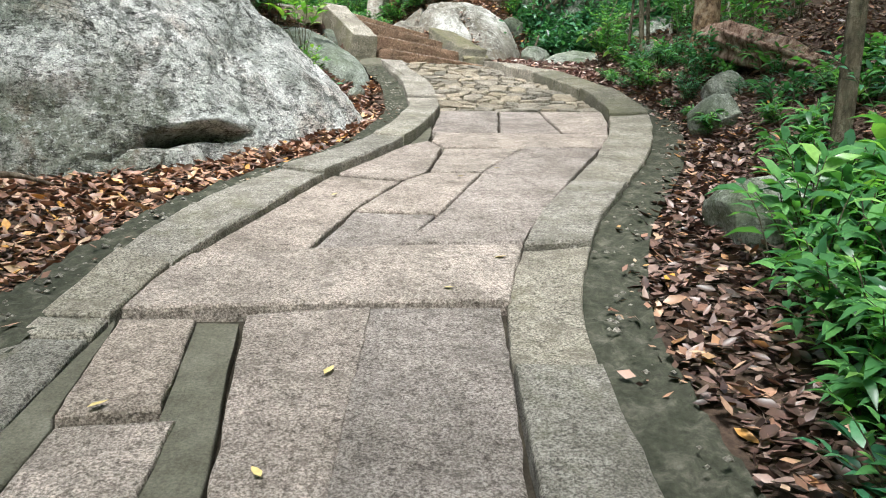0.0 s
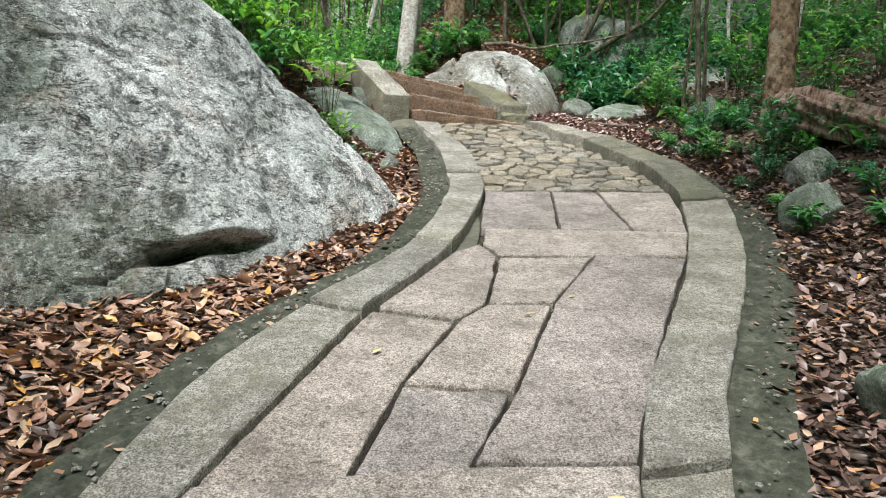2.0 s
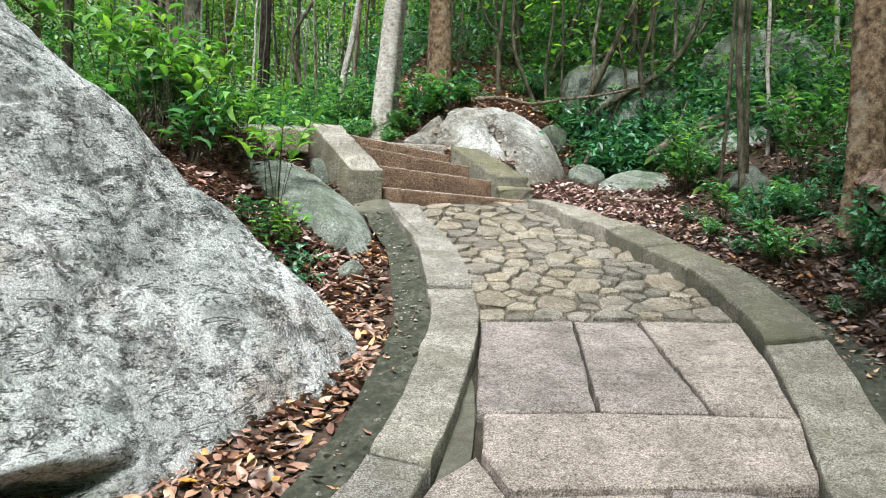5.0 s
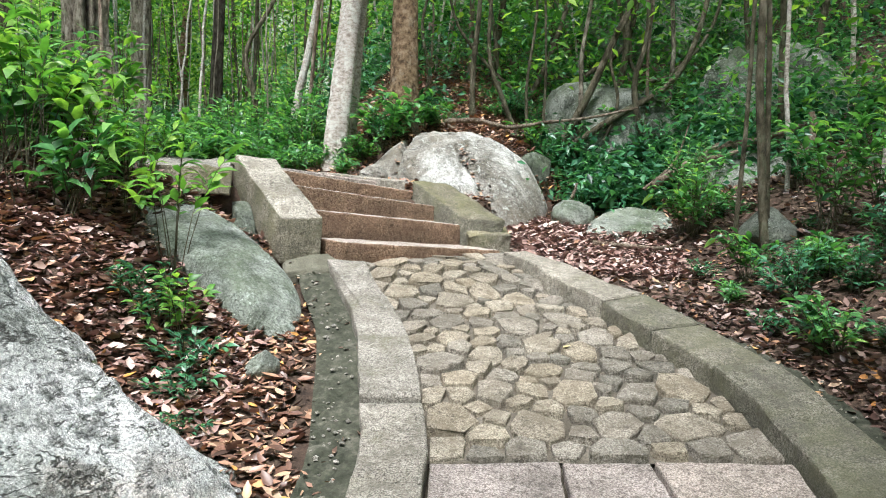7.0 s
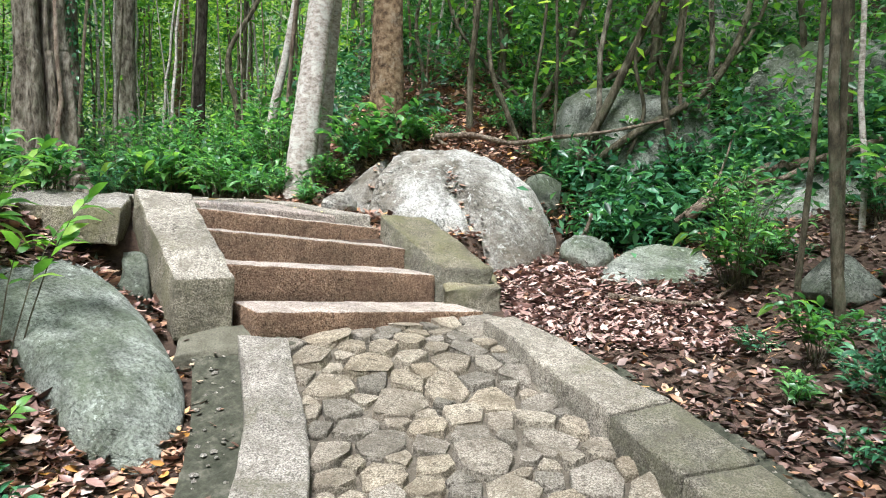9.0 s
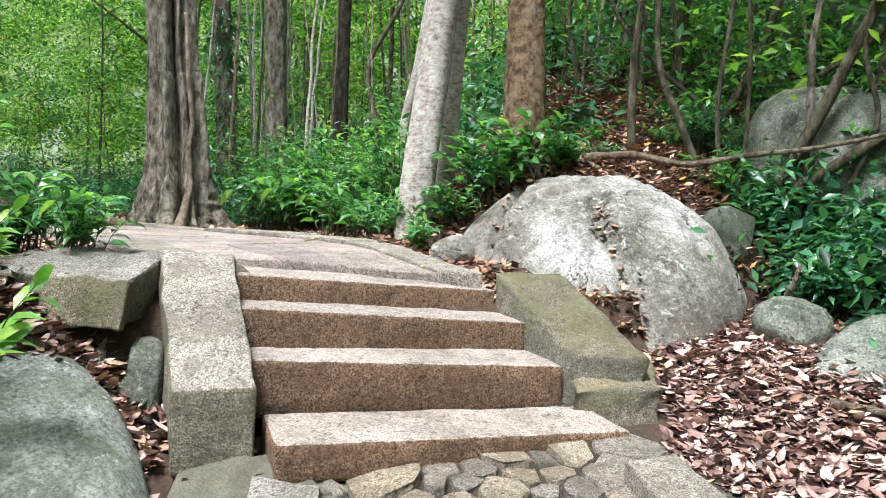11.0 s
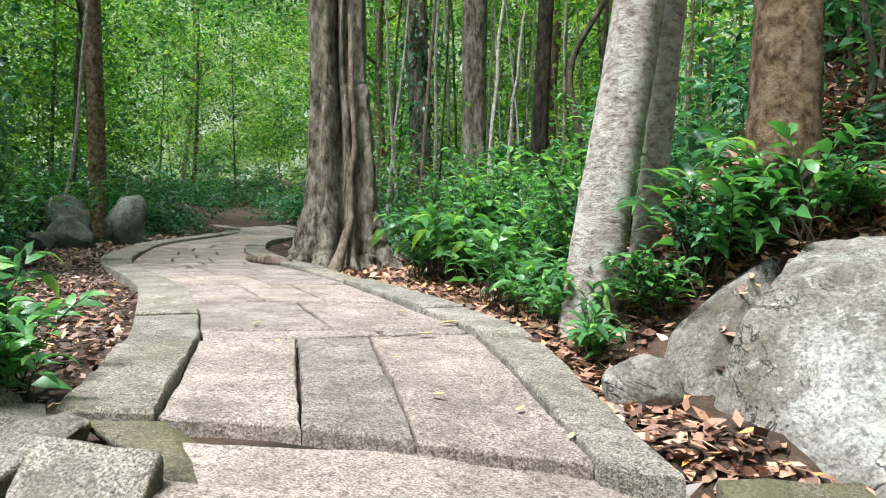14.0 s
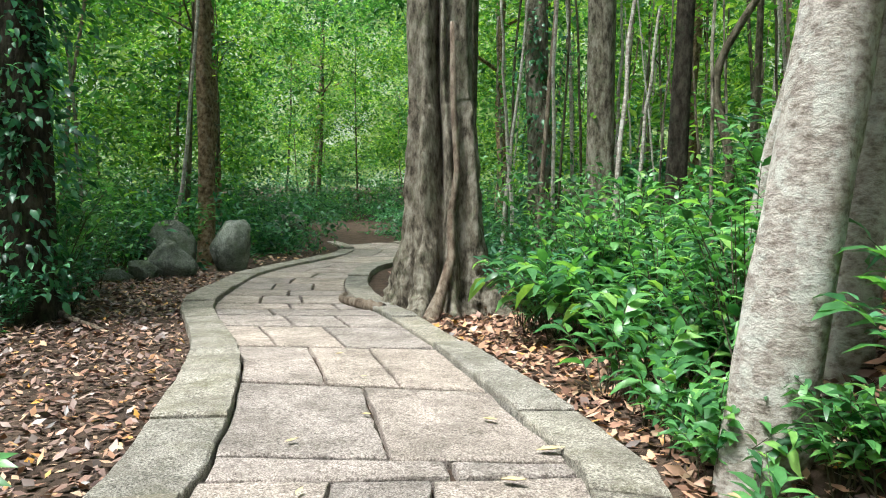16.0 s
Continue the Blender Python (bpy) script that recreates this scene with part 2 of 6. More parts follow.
def leaf_mat(name, stops, rough=0.5, through_it=0.3, spec=0.4):
    m, nt, p = material(name, rough, spec)
    g = nt.nodes.new("ShaderNodeNewGeometry")
    c = ramp_of(nt, g.outputs["Random Per Island"], stops)
    vein = ramp_of(nt, tex_noise(nt, 40, 3, 0.6), ((0.3, (0.75, 0.75, 0.75)), (0.7, (1.15, 1.15, 1.15))))
    c = mixed(nt, 0.8, c, vein, "MULTIPLY")
    nt.links.new(c, p.inputs["Base Color"])
    if through_it:
        t = nt.nodes.new("ShaderNodeBsdfTranslucent")
        nt.links.new(mixed(nt, 1.0, c, (1.3, 1.4, 0.6), "MULTIPLY"), t.inputs[0])
        mx = nt.nodes.new("ShaderNodeMixShader")
        mx.inputs[0].default_value = through_it
        nt.links.new(p.outputs[0], mx.inputs[1])
        nt.links.new(t.outputs[0], mx.inputs[2])
        nt.links.new(mx.outputs[0], nt.nodes["Material Output"].inputs[0])
    return m


LITTER = leaf_mat("dry fallen leaves", ((0.0, (0.05, 0.028, 0.02)), (0.25, (0.15, 0.075, 0.05)), (0.5, (0.29, 0.155, 0.105)), (0.72, (0.36, 0.20, 0.125)), (0.9, (0.46, 0.32, 0.22)), (1.0, (0.50, 0.24, 0.04))), 0.45, 0.0, 0.5)
PINKISH = leaf_mat("sun-bleached pinkish fallen leaves", ((0.0, (0.07, 0.038, 0.032)), (0.4, (0.22, 0.125, 0.105)), (0.75, (0.40, 0.265, 0.225)), (1.0, (0.54, 0.42, 0.37))), 0.45, 0.0, 0.5)
DAMP = leaf_mat("damp purple-brown fallen leaves", ((0.0, (0.03, 0.018, 0.014)), (0.4, (0.09, 0.05, 0.04)), (0.7, (0.17, 0.10, 0.08)), (0.92, (0.27, 0.19, 0.16)), (1.0, (0.34, 0.15, 0.04))), 0.42, 0.0, 0.5)
YELLOW = leaf_mat("fallen yellow leaf", ((0.0, (0.62, 0.42, 0.05)), (0.5, (0.60, 0.50, 0.22)), (1.0, (0.55, 0.22, 0.04))), 0.5, 0.0)
GREEN = leaf_mat("mid-green glossy leaves", ((0.0, (0.022, 0.085, 0.032)), (0.45, (0.085, 0.225, 0.07)), (0.85, (0.15, 0.34, 0.095)), (1.0, (0.30, 0.47, 0.11))), 0.36, 0.42, 0.5)
BRIGHT = leaf_mat("fresh yellow-green leaves", ((0.0, (0.06, 0.16, 0.03)), (0.5, (0.12, 0.27, 0.05)), (1.0, (0.30, 0.46, 0.08))), 0.4, 0.45, 0.4)
DEEP = leaf_mat("deep bluish green leaves", ((0.0, (0.014, 0.055, 0.028)), (0.5, (0.055, 0.18, 0.09)), (1.0, (0.13, 0.31, 0.145))), 0.34, 0.36, 0.5)
CANOPY = leaf_mat("sunlit forest leaves", ((0.0, (0.04, 0.13, 0.022)), (0.5, (0.11, 0.26, 0.042)), (1.0, (0.38, 0.53, 0.095))), 0.5, 0.5, 0.3)
MORTAR_TAN = earth_mat("tan lime mortar between cobbles", (0.06, 0.05, 0.036), (0.13, 0.11, 0.085), (0.24, 0.21, 0.17), 0.92, 6.0, 90.0)
# self-glowing: brightness of the gaps between the trunks is put in its colour
FAR = bpy.data.materials.new("glowing backdrop behind the wood")
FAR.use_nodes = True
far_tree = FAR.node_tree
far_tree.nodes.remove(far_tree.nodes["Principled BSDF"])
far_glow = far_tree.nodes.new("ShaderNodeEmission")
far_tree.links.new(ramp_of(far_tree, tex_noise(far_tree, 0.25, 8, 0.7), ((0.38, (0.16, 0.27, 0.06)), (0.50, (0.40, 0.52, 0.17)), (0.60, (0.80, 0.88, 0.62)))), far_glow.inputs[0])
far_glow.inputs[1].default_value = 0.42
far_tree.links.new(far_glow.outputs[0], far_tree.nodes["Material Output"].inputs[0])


def bark_mat(name, a, b, c3, patch, patch_at=0.6, scale=1.0, tall=0.4):
    m, nt, p = material(name, 0.9, 0.15)
    base = ramp_of(nt, tex_noise(nt, 14 * scale, 8, 0.7, (1, 1, tall)), ((0.38, a), (0.5, b), (0.62, c3)))
    pt = ramp_of(nt, tex_noise(nt, 6 * scale, 8, 0.75), ((patch_at - 0.06, (0, 0, 0)), (patch_at + 0.06, (1, 1, 1))))
    c = mixed(nt, math_of(nt, "MULTIPLY", pt, 0.7), base, patch)
    nt.links.new(c, p.inputs["Base Color"])
    n1 = bumped(nt, tex_noise(nt, 22 * scale, 9, 0.75, (1, 1, tall)), 1.0, 0.07 if tall < 1 else 0.03)
    nt.links.new(n1, p.inputs["Normal"])
    return m


BARK_PALE = bark_mat("pale mottled bark", (0.20, 0.165, 0.14), (0.38, 0.33, 0.29), (0.52, 0.47, 0.43), (0.60, 0.60, 0.55), 0.55, 1.5, 1.7)
BARK_BROWN = bark_mat("flaky brown bark", (0.07, 0.045, 0.028), (0.22, 0.145, 0.085), (0.36, 0.26, 0.17), (0.4, 0.34, 0.26), 0.6, 1.0, 0.9)
BARK_GREY = bark_mat("grey-brown fluted bark", (0.055, 0.045, 0.033), (0.20, 0.17, 0.13), (0.37, 0.335, 0.275), (0.17, 0.18, 0.11), 0.6)
BARK_DARK = bark_mat("blackish damp bark", (0.018, 0.014, 0.011), (0.05, 0.04, 0.03), (0.10, 0.085, 0.065), (0.07, 0.08, 0.05), 0.6)
BARK_THIN = bark_mat("dark green-brown bark", (0.04, 0.035, 0.022), (0.10, 0.085, 0.055), (0.19, 0.165, 0.12), (0.12, 0.13, 0.08), 0.58)
DRIFT = bark_mat("weathered reddish root wood", (0.06, 0.035, 0.025), (0.24, 0.15, 0.11), (0.42, 0.31, 0.25), (0.36, 0.3, 0.25), 0.58, 1.2, 0.35)
WOOD = bark_mat("dry grey branch wood", (0.10, 0.07, 0.05), (0.22, 0.165, 0.125), (0.34, 0.28, 0.22), (0.3, 0.26, 0.2))


# ---- shape helpers ----
def mesh_object(name, bm, mat, parent=None, label="", smooth=False):
    me = bpy.data.meshes.new(name)
    bm.normal_update()
    bm.to_mesh(me)
    bm.free()
    mats = mat if isinstance(mat, (list, tuple)) else [mat]
    for mt in mats:
        me.materials.append(mt)
    if smooth:
        me.polygons.foreach_set("use_smooth", [True] * len(me.polygons))
    ob = new(name, me)
    if parent:
        ob.parent = parent
    return tagged(ob, label)


part = mesh_object


def empty(name, place=(0, 0, 0)):
    ob = new(name)
    ob.location = place
    ob.empty_display_size = 0.1
    return ob


def wob(x, y, s=1.0, k=0.0):
    """A smooth wavering between about -1 and 1, for arrays or numbers."""
    return (np.sin(x * 1.7 * s + 1.3 + k) * np.cos(y * 1.3 * s - 0.7 + k) + 0.5 * np.sin(x * 3.9 * s - y * 2.9 * s + 2.1 * k) + 0.3 * np.cos(y * 6.1 * s + x * 4.7 * s + k)) / 1.6


def smooth01(v):
    v = np.clip(v, 0, 1)
    return v * v * (3 - 2 * v)


def low_z(x, y):
    """The lower path's surface."""
    tilt = np.interp(y, (9.5, 10.3, 11.2, 12), (0.026, -0.045, -0.045, 0.026))
    return np.interp(y, (-12, 0, 3.3, 5.78, 8, 9, 9.8, 10.25, 10.7, 12, 16), (-2.0, 0.12, 0.66, 1.05, 1.40, 1.66, 1.84, 2.0, 2.05, 2.2, 2.7)) + tilt * np.clip(x, -3, 3)


def up_z(x, y):
    """The upper path's surface."""
    dip = 0.10 * smooth01((np.asarray(x, float) + 1.7) / 1.2) * (1 - smooth01((np.asarray(y, float) - 11.8) / 1.5))
    return -dip + 2.937 + 0.009 * np.clip(x, -14, 3) - 0.0138 * np.clip(y, 8, 24)


def ground_z(x, y):
    x, y = np.asarray(x, float), np.asarray(y, float)
    edge = np.interp(x, (-9, -3.2, -2.6, -1.2, -0.3, 0.5, 1.0, 1.6), (8.2, 9.6, 10.55, 10.75, 11.7, 12.3, 13.0, 13.6))
    soft = np.interp(x, (-6, -2.8, -2.4), (3.0, 1.4, 0.35))
    m = smooth01((y - edge) / soft + 0.5)
    low = low_z(x, y) - 0.07
    low = low + 0.22 * np.clip(-x - 1.7, 0, 5) * smooth01((y - 5.5) / 3) + 0.42 * np.clip(-x - 1.1, 0, 1.1) * smooth01((y - 8.2) / 1.3) + 0.40 * np.clip(x - 2.15, 0, 3) + 0.25 * np.clip(x - 5.15, 0, 12)
    upper = up_z(x, y) - 0.05 - 0.12 * np.clip(1 - smooth01((y - 11.6 - 0.9 * (x + 0.9)) / 0.35), 0, 1)
    # the mound behind the boulder, and the slope that climbs away from the path
    amp = np.interp(x, (-1.75, -0.8, 0.6, 1.7), (0.0, 0.62, 0.62, 0.12))
    side = smooth01((x + 1.6 + 0.62 * np.clip(y - 13, 0, 30)) / 1.6)
    upper = upper + amp * smooth01((y - 12.95) / 0.9) + side * (0.34 * np.clip(y - 13.7, 0, 7) * smooth01((x + 3.5) / 3.5) + 0.10 * np.clip(y - 14, 0, 20))
    upper = upper + 0.3 * np.clip(x - 2.2, 0, 10)
    z = low * (1 - m) + upper * m
    z = z + 0.05 * np.clip(-(x + 14), 0, 20) + 0.03 * np.clip(y - 24, 0, 30)
    return z + 0.02 * wob(x, y, 1.3) * smooth01((np.abs(x) + np.abs(y - 8) - 3) / 3)


def spline(points, n):
    """n points along a smooth curve through the given ones."""
    p = np.asarray(points, float)
    p = np.vstack([2 * p[0] - p[1], p, 2 * p[-1] - p[-2]])
    s = np.linspace(0, len(points) - 1 - 1e-6, n)
    i, u = s.astype(int), (s % 1)[:, None]
    a, b, c, d = p[i], p[i + 1], p[i + 2], p[i + 3]
    return 0.5 * (2 * b + (c - a) * u + (2 * a - 5 * b + 4 * c - d) * u**2 + (3 * b - a - 3 * c + d) * u**3)


def rough_outline(corners, step, wander, seed):
    rng = random.Random(seed)
    out = []
    n = len(corners)
    for i in range(n):
        a, b = Vector(corners[i]), Vector(corners[(i + 1) % n])
        k = max(1, int((b - a).length / step))
        side = Vector((b.y - a.y, a.x - b.x)).normalized() if (b - a).length > 1e-6 else Vector((0, 0))
        drift = 0.0
        for j in range(k):
            drift = 0.6 * drift + rng.uniform(-wander, wander)
            out.append(a.lerp(b, j / k) + side * (drift if j else rng.uniform(-wander, wander) * 0.5))
    return out


def stone_bm(corners, top, thick, bevel=0.012, step=0.09, wander=0.006, seed=0, tilt=0.0):
    """A hewn flat stone: uneven outline, worn upper edge; top(x, y) is its upper face."""
    rng = random.Random(seed * 7 + 1)
    pts = rough_outline(corners, step, wander, seed)
    mid = sum(pts, Vector((0, 0))) / len(pts)
    tx, ty = rng.uniform(-tilt, tilt), rng.uniform(-tilt, tilt)
    bm = bmesh.new()
    rings = []
    for inset, drop in ((-0.004, thick), (0.0, bevel * 1.3), (bevel * 0.45, bevel * 0.35), (bevel * 1.3, 0.0)):
        ring = []
        for p in pts:
            d = (mid - p)
            q = p + d.normalized() * min(inset + (rng.uniform(0, bevel * 0.6) if inset > 0 else 0), d.length * 0.4)
            z = float(top(q.x, q.y)) + tx * (q.x - mid.x) + ty * (q.y - mid.y) - drop
            ring.append(bm.verts.new((q.x, q.y, z)))
        rings.append(ring)
    n = len(pts)
    for a, b in zip(rings, rings[1:]):
        for i in range(n):
            bm.faces.new((a[i], a[(i + 1) % n], b[(i + 1) % n], b[i]))
    c = bm.verts.new((mid.x, mid.y, float(top(mid.x, mid.y)) + rng.uniform(-0.002, 0.003)))
    for i in range(n):
        bm.faces.new((rings[-1][i], rings[-1][(i + 1) % n], c))
    bmesh.ops.recalc_face_normals(bm, faces=bm.faces)
    return bm


def block_bm(bottom, top, seed=0, cuts=5, rough=0.012, riser=None):
    """A hewn block from four lower and four upper corners, its faces pecked and its edges worn."""
    bm = bmesh.new()
    v = [bm.verts.new(p) for p in (*bottom, *top)]
    for f in ((3, 2, 1, 0), (4, 5, 6, 7), (0, 1, 5, 4), (1, 2, 6, 5), (2, 3, 7, 6), (3, 0, 4, 7)):
        bm.faces.new([v[i] for i in f])
    bmesh.ops.recalc_face_normals(bm, faces=bm.faces)
    long_edges = [e for e in bm.edges if e.calc_length() > 0.55]
    bmesh.ops.subdivide_edges(bm, edges=long_edges, cuts=cuts * 3, use_grid_fill=True)
    bmesh.ops.bevel(bm, geom=[e for e in bm.edges if len(e.link_faces) == 2 and e.calc_face_angle(0) > 0.5], offset=0.018, segments=2, affect="EDGES", profile=0.6)
    bmesh.ops.subdivide_edges(bm, edges=[e for e in bm.edges if e.calc_length() > 0.075], cuts=2, use_grid_fill=True)
    off = Vector((seed * 3.7, seed * 1.9, 0))
    bm.normal_update()
    for q in bm.verts:
        n = noise.noise(q.co * 7 + off) * rough + noise.noise(q.co * 21 + off) * rough * 0.55
        q.co += q.normal * n
    bm.normal_update()
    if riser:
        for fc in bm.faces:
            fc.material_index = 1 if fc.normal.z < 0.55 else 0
    return bm


def tube_bm(bm, points, radii, sides=8, lobes=None, seed=0):
    """A tapered round limb along points."""
    pts = [Vector(p) for p in points]
    rings = []
    x = Vector((1, 0.02, 0.01))
    for i, p in enumerate(pts):
        t = (pts[min(i + 1, len(pts) - 1)] - pts[max(i - 1, 0)]).normalized()
        x = (x - t * x.dot(t)).normalized()
        y = t.cross(x)
        ring = []
        for k in range(sides):
            a = 2 * math.pi * k / sides
            r = radii[i] * (lobes(a, i / (len(pts) - 1)) if lobes else 1 + 0.08 * noise.noise(Vector((p.x * 3 + k, p.y * 3, p.z * 3 + seed))))
            ring.append(bm.verts.new(p + x * math.cos(a) * r + y * math.sin(a) * r))
        rings.append(ring)
    for a, b in zip(rings, rings[1:]):
        for k in range(sides):
            bm.faces.new((a[k], a[(k + 1) % sides], b[(k + 1) % sides], b[k]))
    bm.faces.new(rings[-1])
    return bm


def leaves_mesh(name, pos, way, up, length, width, mat, droop=0.25, simple=False):
    """Many leaves in one mesh: each a small folded and drooping blade."""
    pos, way, up = (np.asarray(a, float) for a in (pos, way, up))
    length, width = np.asarray(length, float)[:, None], np.asarray(width, float)[:, None]
    way = way / np.linalg.norm(way, axis=1, keepdims=True)
    side = np.cross(way, up)
    side /= np.linalg.norm(side, axis=1, keepdims=True) + 1e-9
    nor = np.cross(side, way)
    n = len(pos)
    if simple:
        v = np.stack([pos, pos + way * length * 0.45 + side * width / 2 + nor * length * 0.05, pos + way * length - nor * length * droop, pos + way * length * 0.45 - side * width / 2 + nor * length * 0.05], 1)
        f = np.array([[0, 3, 2], [0, 2, 1]])
        k = 4
    else:
        v = np.stack([pos, pos + way * length * 0.5 + nor * length * droop * 0.12, pos + way * length - nor * length * droop,
                      pos + way * length * 0.3 + side * width * 0.46 + nor * width * 0.16, pos + way * length * 0.68 + side * width * 0.36 - nor * length * droop * 0.25 + nor * width * 0.12,
                      pos + way * length * 0.3 - side * width * 0.46 + nor * width * 0.16, pos + way * length * 0.68 - side * width * 0.36 - nor * length * droop * 0.25 + nor * width * 0.12], 1)
        f = np.array([[0, 1, 3], [3, 1, 4], [4, 1, 2], [0, 5, 1], [5, 6, 1], [6, 2, 1]])
        k = 7
    faces = (f[None] + (np.arange(n) * k)[:, None, None]).reshape(-1, 3)
    me = bpy.data.meshes.new(name)
    verts = v.reshape(-1, 3)
    me.vertices.add(len(verts))
    me.vertices.foreach_set("co", verts.astype(np.float32).ravel())
    me.loops.add(faces.size)
    me.loops.foreach_set("vertex_index", faces.astype(np.int32).ravel())
    me.polygons.add(len(faces))
    me.polygons.foreach_set("loop_start", np.arange(0, faces.size, 3, dtype=np.int32))
    me.update(calc_edges=True)
    me.validate()
    me.materials.append(mat)
    return me


# ---- ground ----
def graded(a, b, lo, hi, fine, grow):
    """Grid lines that are fine between lo and hi and widen outwards to a and b."""
    mid = list(np.arange(lo, hi + 1e-6, fine))
    right, s = [], fine
    while not right or right[-1] < b:
        s *= grow
        right.append((right[-1] if right else mid[-1]) + s)
    left, s = [], fine
    while not left or left[-1] > a:
        s *= grow
        left.append((left[-1] if left else mid[0]) - s)
    return np.array(left[::-1] + mid + right)


gx, gy = graded(-400, 400, -9, 5, 0.14, 1.12), graded(-400, 400, -1, 19, 0.14, 1.12)
XX, YY = np.meshgrid(gx, gy)
ZZ = ground_z(XX, YY)
me = bpy.data.meshes.new("ground")
nx, ny = len(gx), len(gy)
idx = np.arange(nx * ny).reshape(ny, nx)
me.from_pydata(np.stack([XX, YY, ZZ], -1).reshape(-1, 3).tolist(), [], np.stack([idx[:-1, :-1], idx[:-1, 1:], idx[1:, 1:], idx[1:, :-1]], -1).reshape(-1, 4).tolist())
me.materials.append(SOIL)
me.polygons.foreach_set("use_smooth", [True] * len(me.polygons))
ground = tagged(new("ground", me), "brown forest soil with leaf mould, sloping", "ground", kind="structure")

# ---- the path: plan of both stretches ----
LOW_L_IN = [(-1.12, -3.0), (-1.13, 0.6), (-1.15, 1.6), (-1.16, 2.5), (-1.11, 3.05), (-0.95, 3.75), (-0.73, 4.65), (-0.30, 5.85), (-0.06, 7.45), (-0.09, 8.3), (-0.24, 9.2), (-0.57, 10.15)]
LOW_L_OUT = [(-1.39, -3.0), (-1.40, 0.6), (-1.41, 1.6), (-1.41, 2.5), (-1.38, 3.2), (-1.28, 4.05), (-1.02, 4.78), (-0.55, 5.95), (-0.36, 7.52), (-0.41, 8.3), (-0.55, 9.25), (-0.85, 10.15)]
LOW_R_IN = [(0.30, -3.0), (0.28, 0.5), (0.26, 1.5), (0.25, 2.4), (0.30, 2.95), (0.50, 3.8), (0.80, 4.63), (1.22, 5.75), (1.56, 7.1), (1.62, 7.85), (1.50, 8.5), (1.29, 8.95), (1.08, 9.38), (0.53, 10.62)]
LOW_R_OUT = [(0.60, -3.0), (0.58, 0.5), (0.54, 1.5), (0.52, 2.4), (0.60, 3.0), (0.85, 3.9), (1.16, 4.65), (1.62, 5.85), (1.96, 7.2), (2.0, 7.85), (1.86, 8.55), (1.62, 9.05), (1.40, 9.53), (0.72, 10.76)]
UP_L = [(-1.79, 11.19), (-2.65, 12.02), (-3.0, 12.33), (-4.05, 13.1), (-5.05, 13.68), (-6.2, 14.2), (-7.1, 14.7), (-8.2, 15.6), (-9.3, 16.6), (-10.4, 18.0), (-11.4, 19.6), (-13.3, 21.7), (-15.8, 23.2), (-19.0, 24.6)]
UP_R = [(-0.58, 11.86), (-1.72, 13.05), (-1.95, 13.27), (-2.92, 13.92), (-4.0, 14.62), (-5.1, 15.25), (-6.1, 15.75), (-7.2, 16.45), (-8.3, 17.4), (-9.5, 18.7), (-10.6, 20.4), (-12.5, 22.7), (-15.2, 24.6), (-18.6, 26.2)]


def strip_bm(left, right, zfun, n=80, across=4):
    a, b = spline(left, n), spline(right, n)
    bm = bmesh.new()
    rows = []
    for p, q in zip(a, b):
        row = []
        for j in range(across + 1):
            w = p + (q - p) * j / across
            row.append(bm.verts.new((w[0], w[1], float(zfun(w[0], w[1])))))
        rows.append(row)
    for r, s in zip(rows, rows[1:]):
        for j in range(across):
            bm.faces.new((r[j], r[j + 1], s[j + 1], s[j]))
    bmesh.ops.recalc_face_normals(bm, faces=bm.faces)
    return bm


def strip(name, left, right, zfun, mat, n=80, across=4):
    return mesh_object(name, strip_bm(left, right, zfun, n, across), mat, smooth=True)


pavement = tagged(strip("pavement", [*LOW_L_IN, (-1.2, 10.45)], [*[LOW_R_IN[i] for i in (0, 1, 2, 3, 4, 5, 6, 7, 8, 10, 12, 13)], (0.62, 11.2)], lambda x, y: low_z(x, y) - 0.055 + 0.035 * smooth01((y - 10.0) / 0.4) + 0.004 * wob(x, y, 6), BED, 90), "granite flagstone path bedded in grey-green mortar", "path", kind="structure")
pavement_upper = tagged(strip("pavement", UP_L, UP_R, lambda x, y: up_z(x, y) - 0.06, BED, 90), "level granite flagstone path curving through forest", "path", kind="structure")


def flagstone(corners, seed, zfun=low_z, parent=None, dz=0.0, gap=-0.004):
    mid = sum((Vector(c) for c in corners), Vector((0, 0))) / len(corners)
    pts = []
    for c in corners:
        c = Vector(c)
        pts.append(c + (mid - c).normalized() * gap * 1.3)
    return part("flagstone", stone_bm(pts, lambda x, y: zfun(x, y) + dz, 0.12, 0.008, 0.05, 0.005, seed, 0.005), SLAB, parent or pavement)


part("mortar_band", stone_bm([(-0.73, 0.7), (-0.51, 0.7), (-0.53, 1.6), (-0.70, 2.58), (-0.85, 2.58), (-0.75, 1.95), (-0.69, 1.9)], lambda x, y: low_z(x, y) - 0.016, 0.1, 0.006, 0.1, 0.004, 77), MORTAR, pavement, "smooth grey-green mortar between slabs")
part("mortar_band", stone_bm([(-1.14, 0.7), (-1.0, 0.7), (-1.02, 1.9), (-1.05, 1.96), (-1.13, 2.56), (-1.15, 2.6)], lambda x, y: low_z(x, y) - 0.016, 0.1, 0.006, 0.1, 0.004, 78), MORTAR, pavement)
for k, y in enumerate((-2.9, -1.7, -0.5)):
    for j, (x0, x1) in enumerate(((-1.09, -0.62), (-0.6, -0.2), (-0.18, 0.26))):
        flagstone([(x0, y), (x1, y), (x1, y + 1.17), (x0, y + 1.17)], 90 + 3 * k + j)
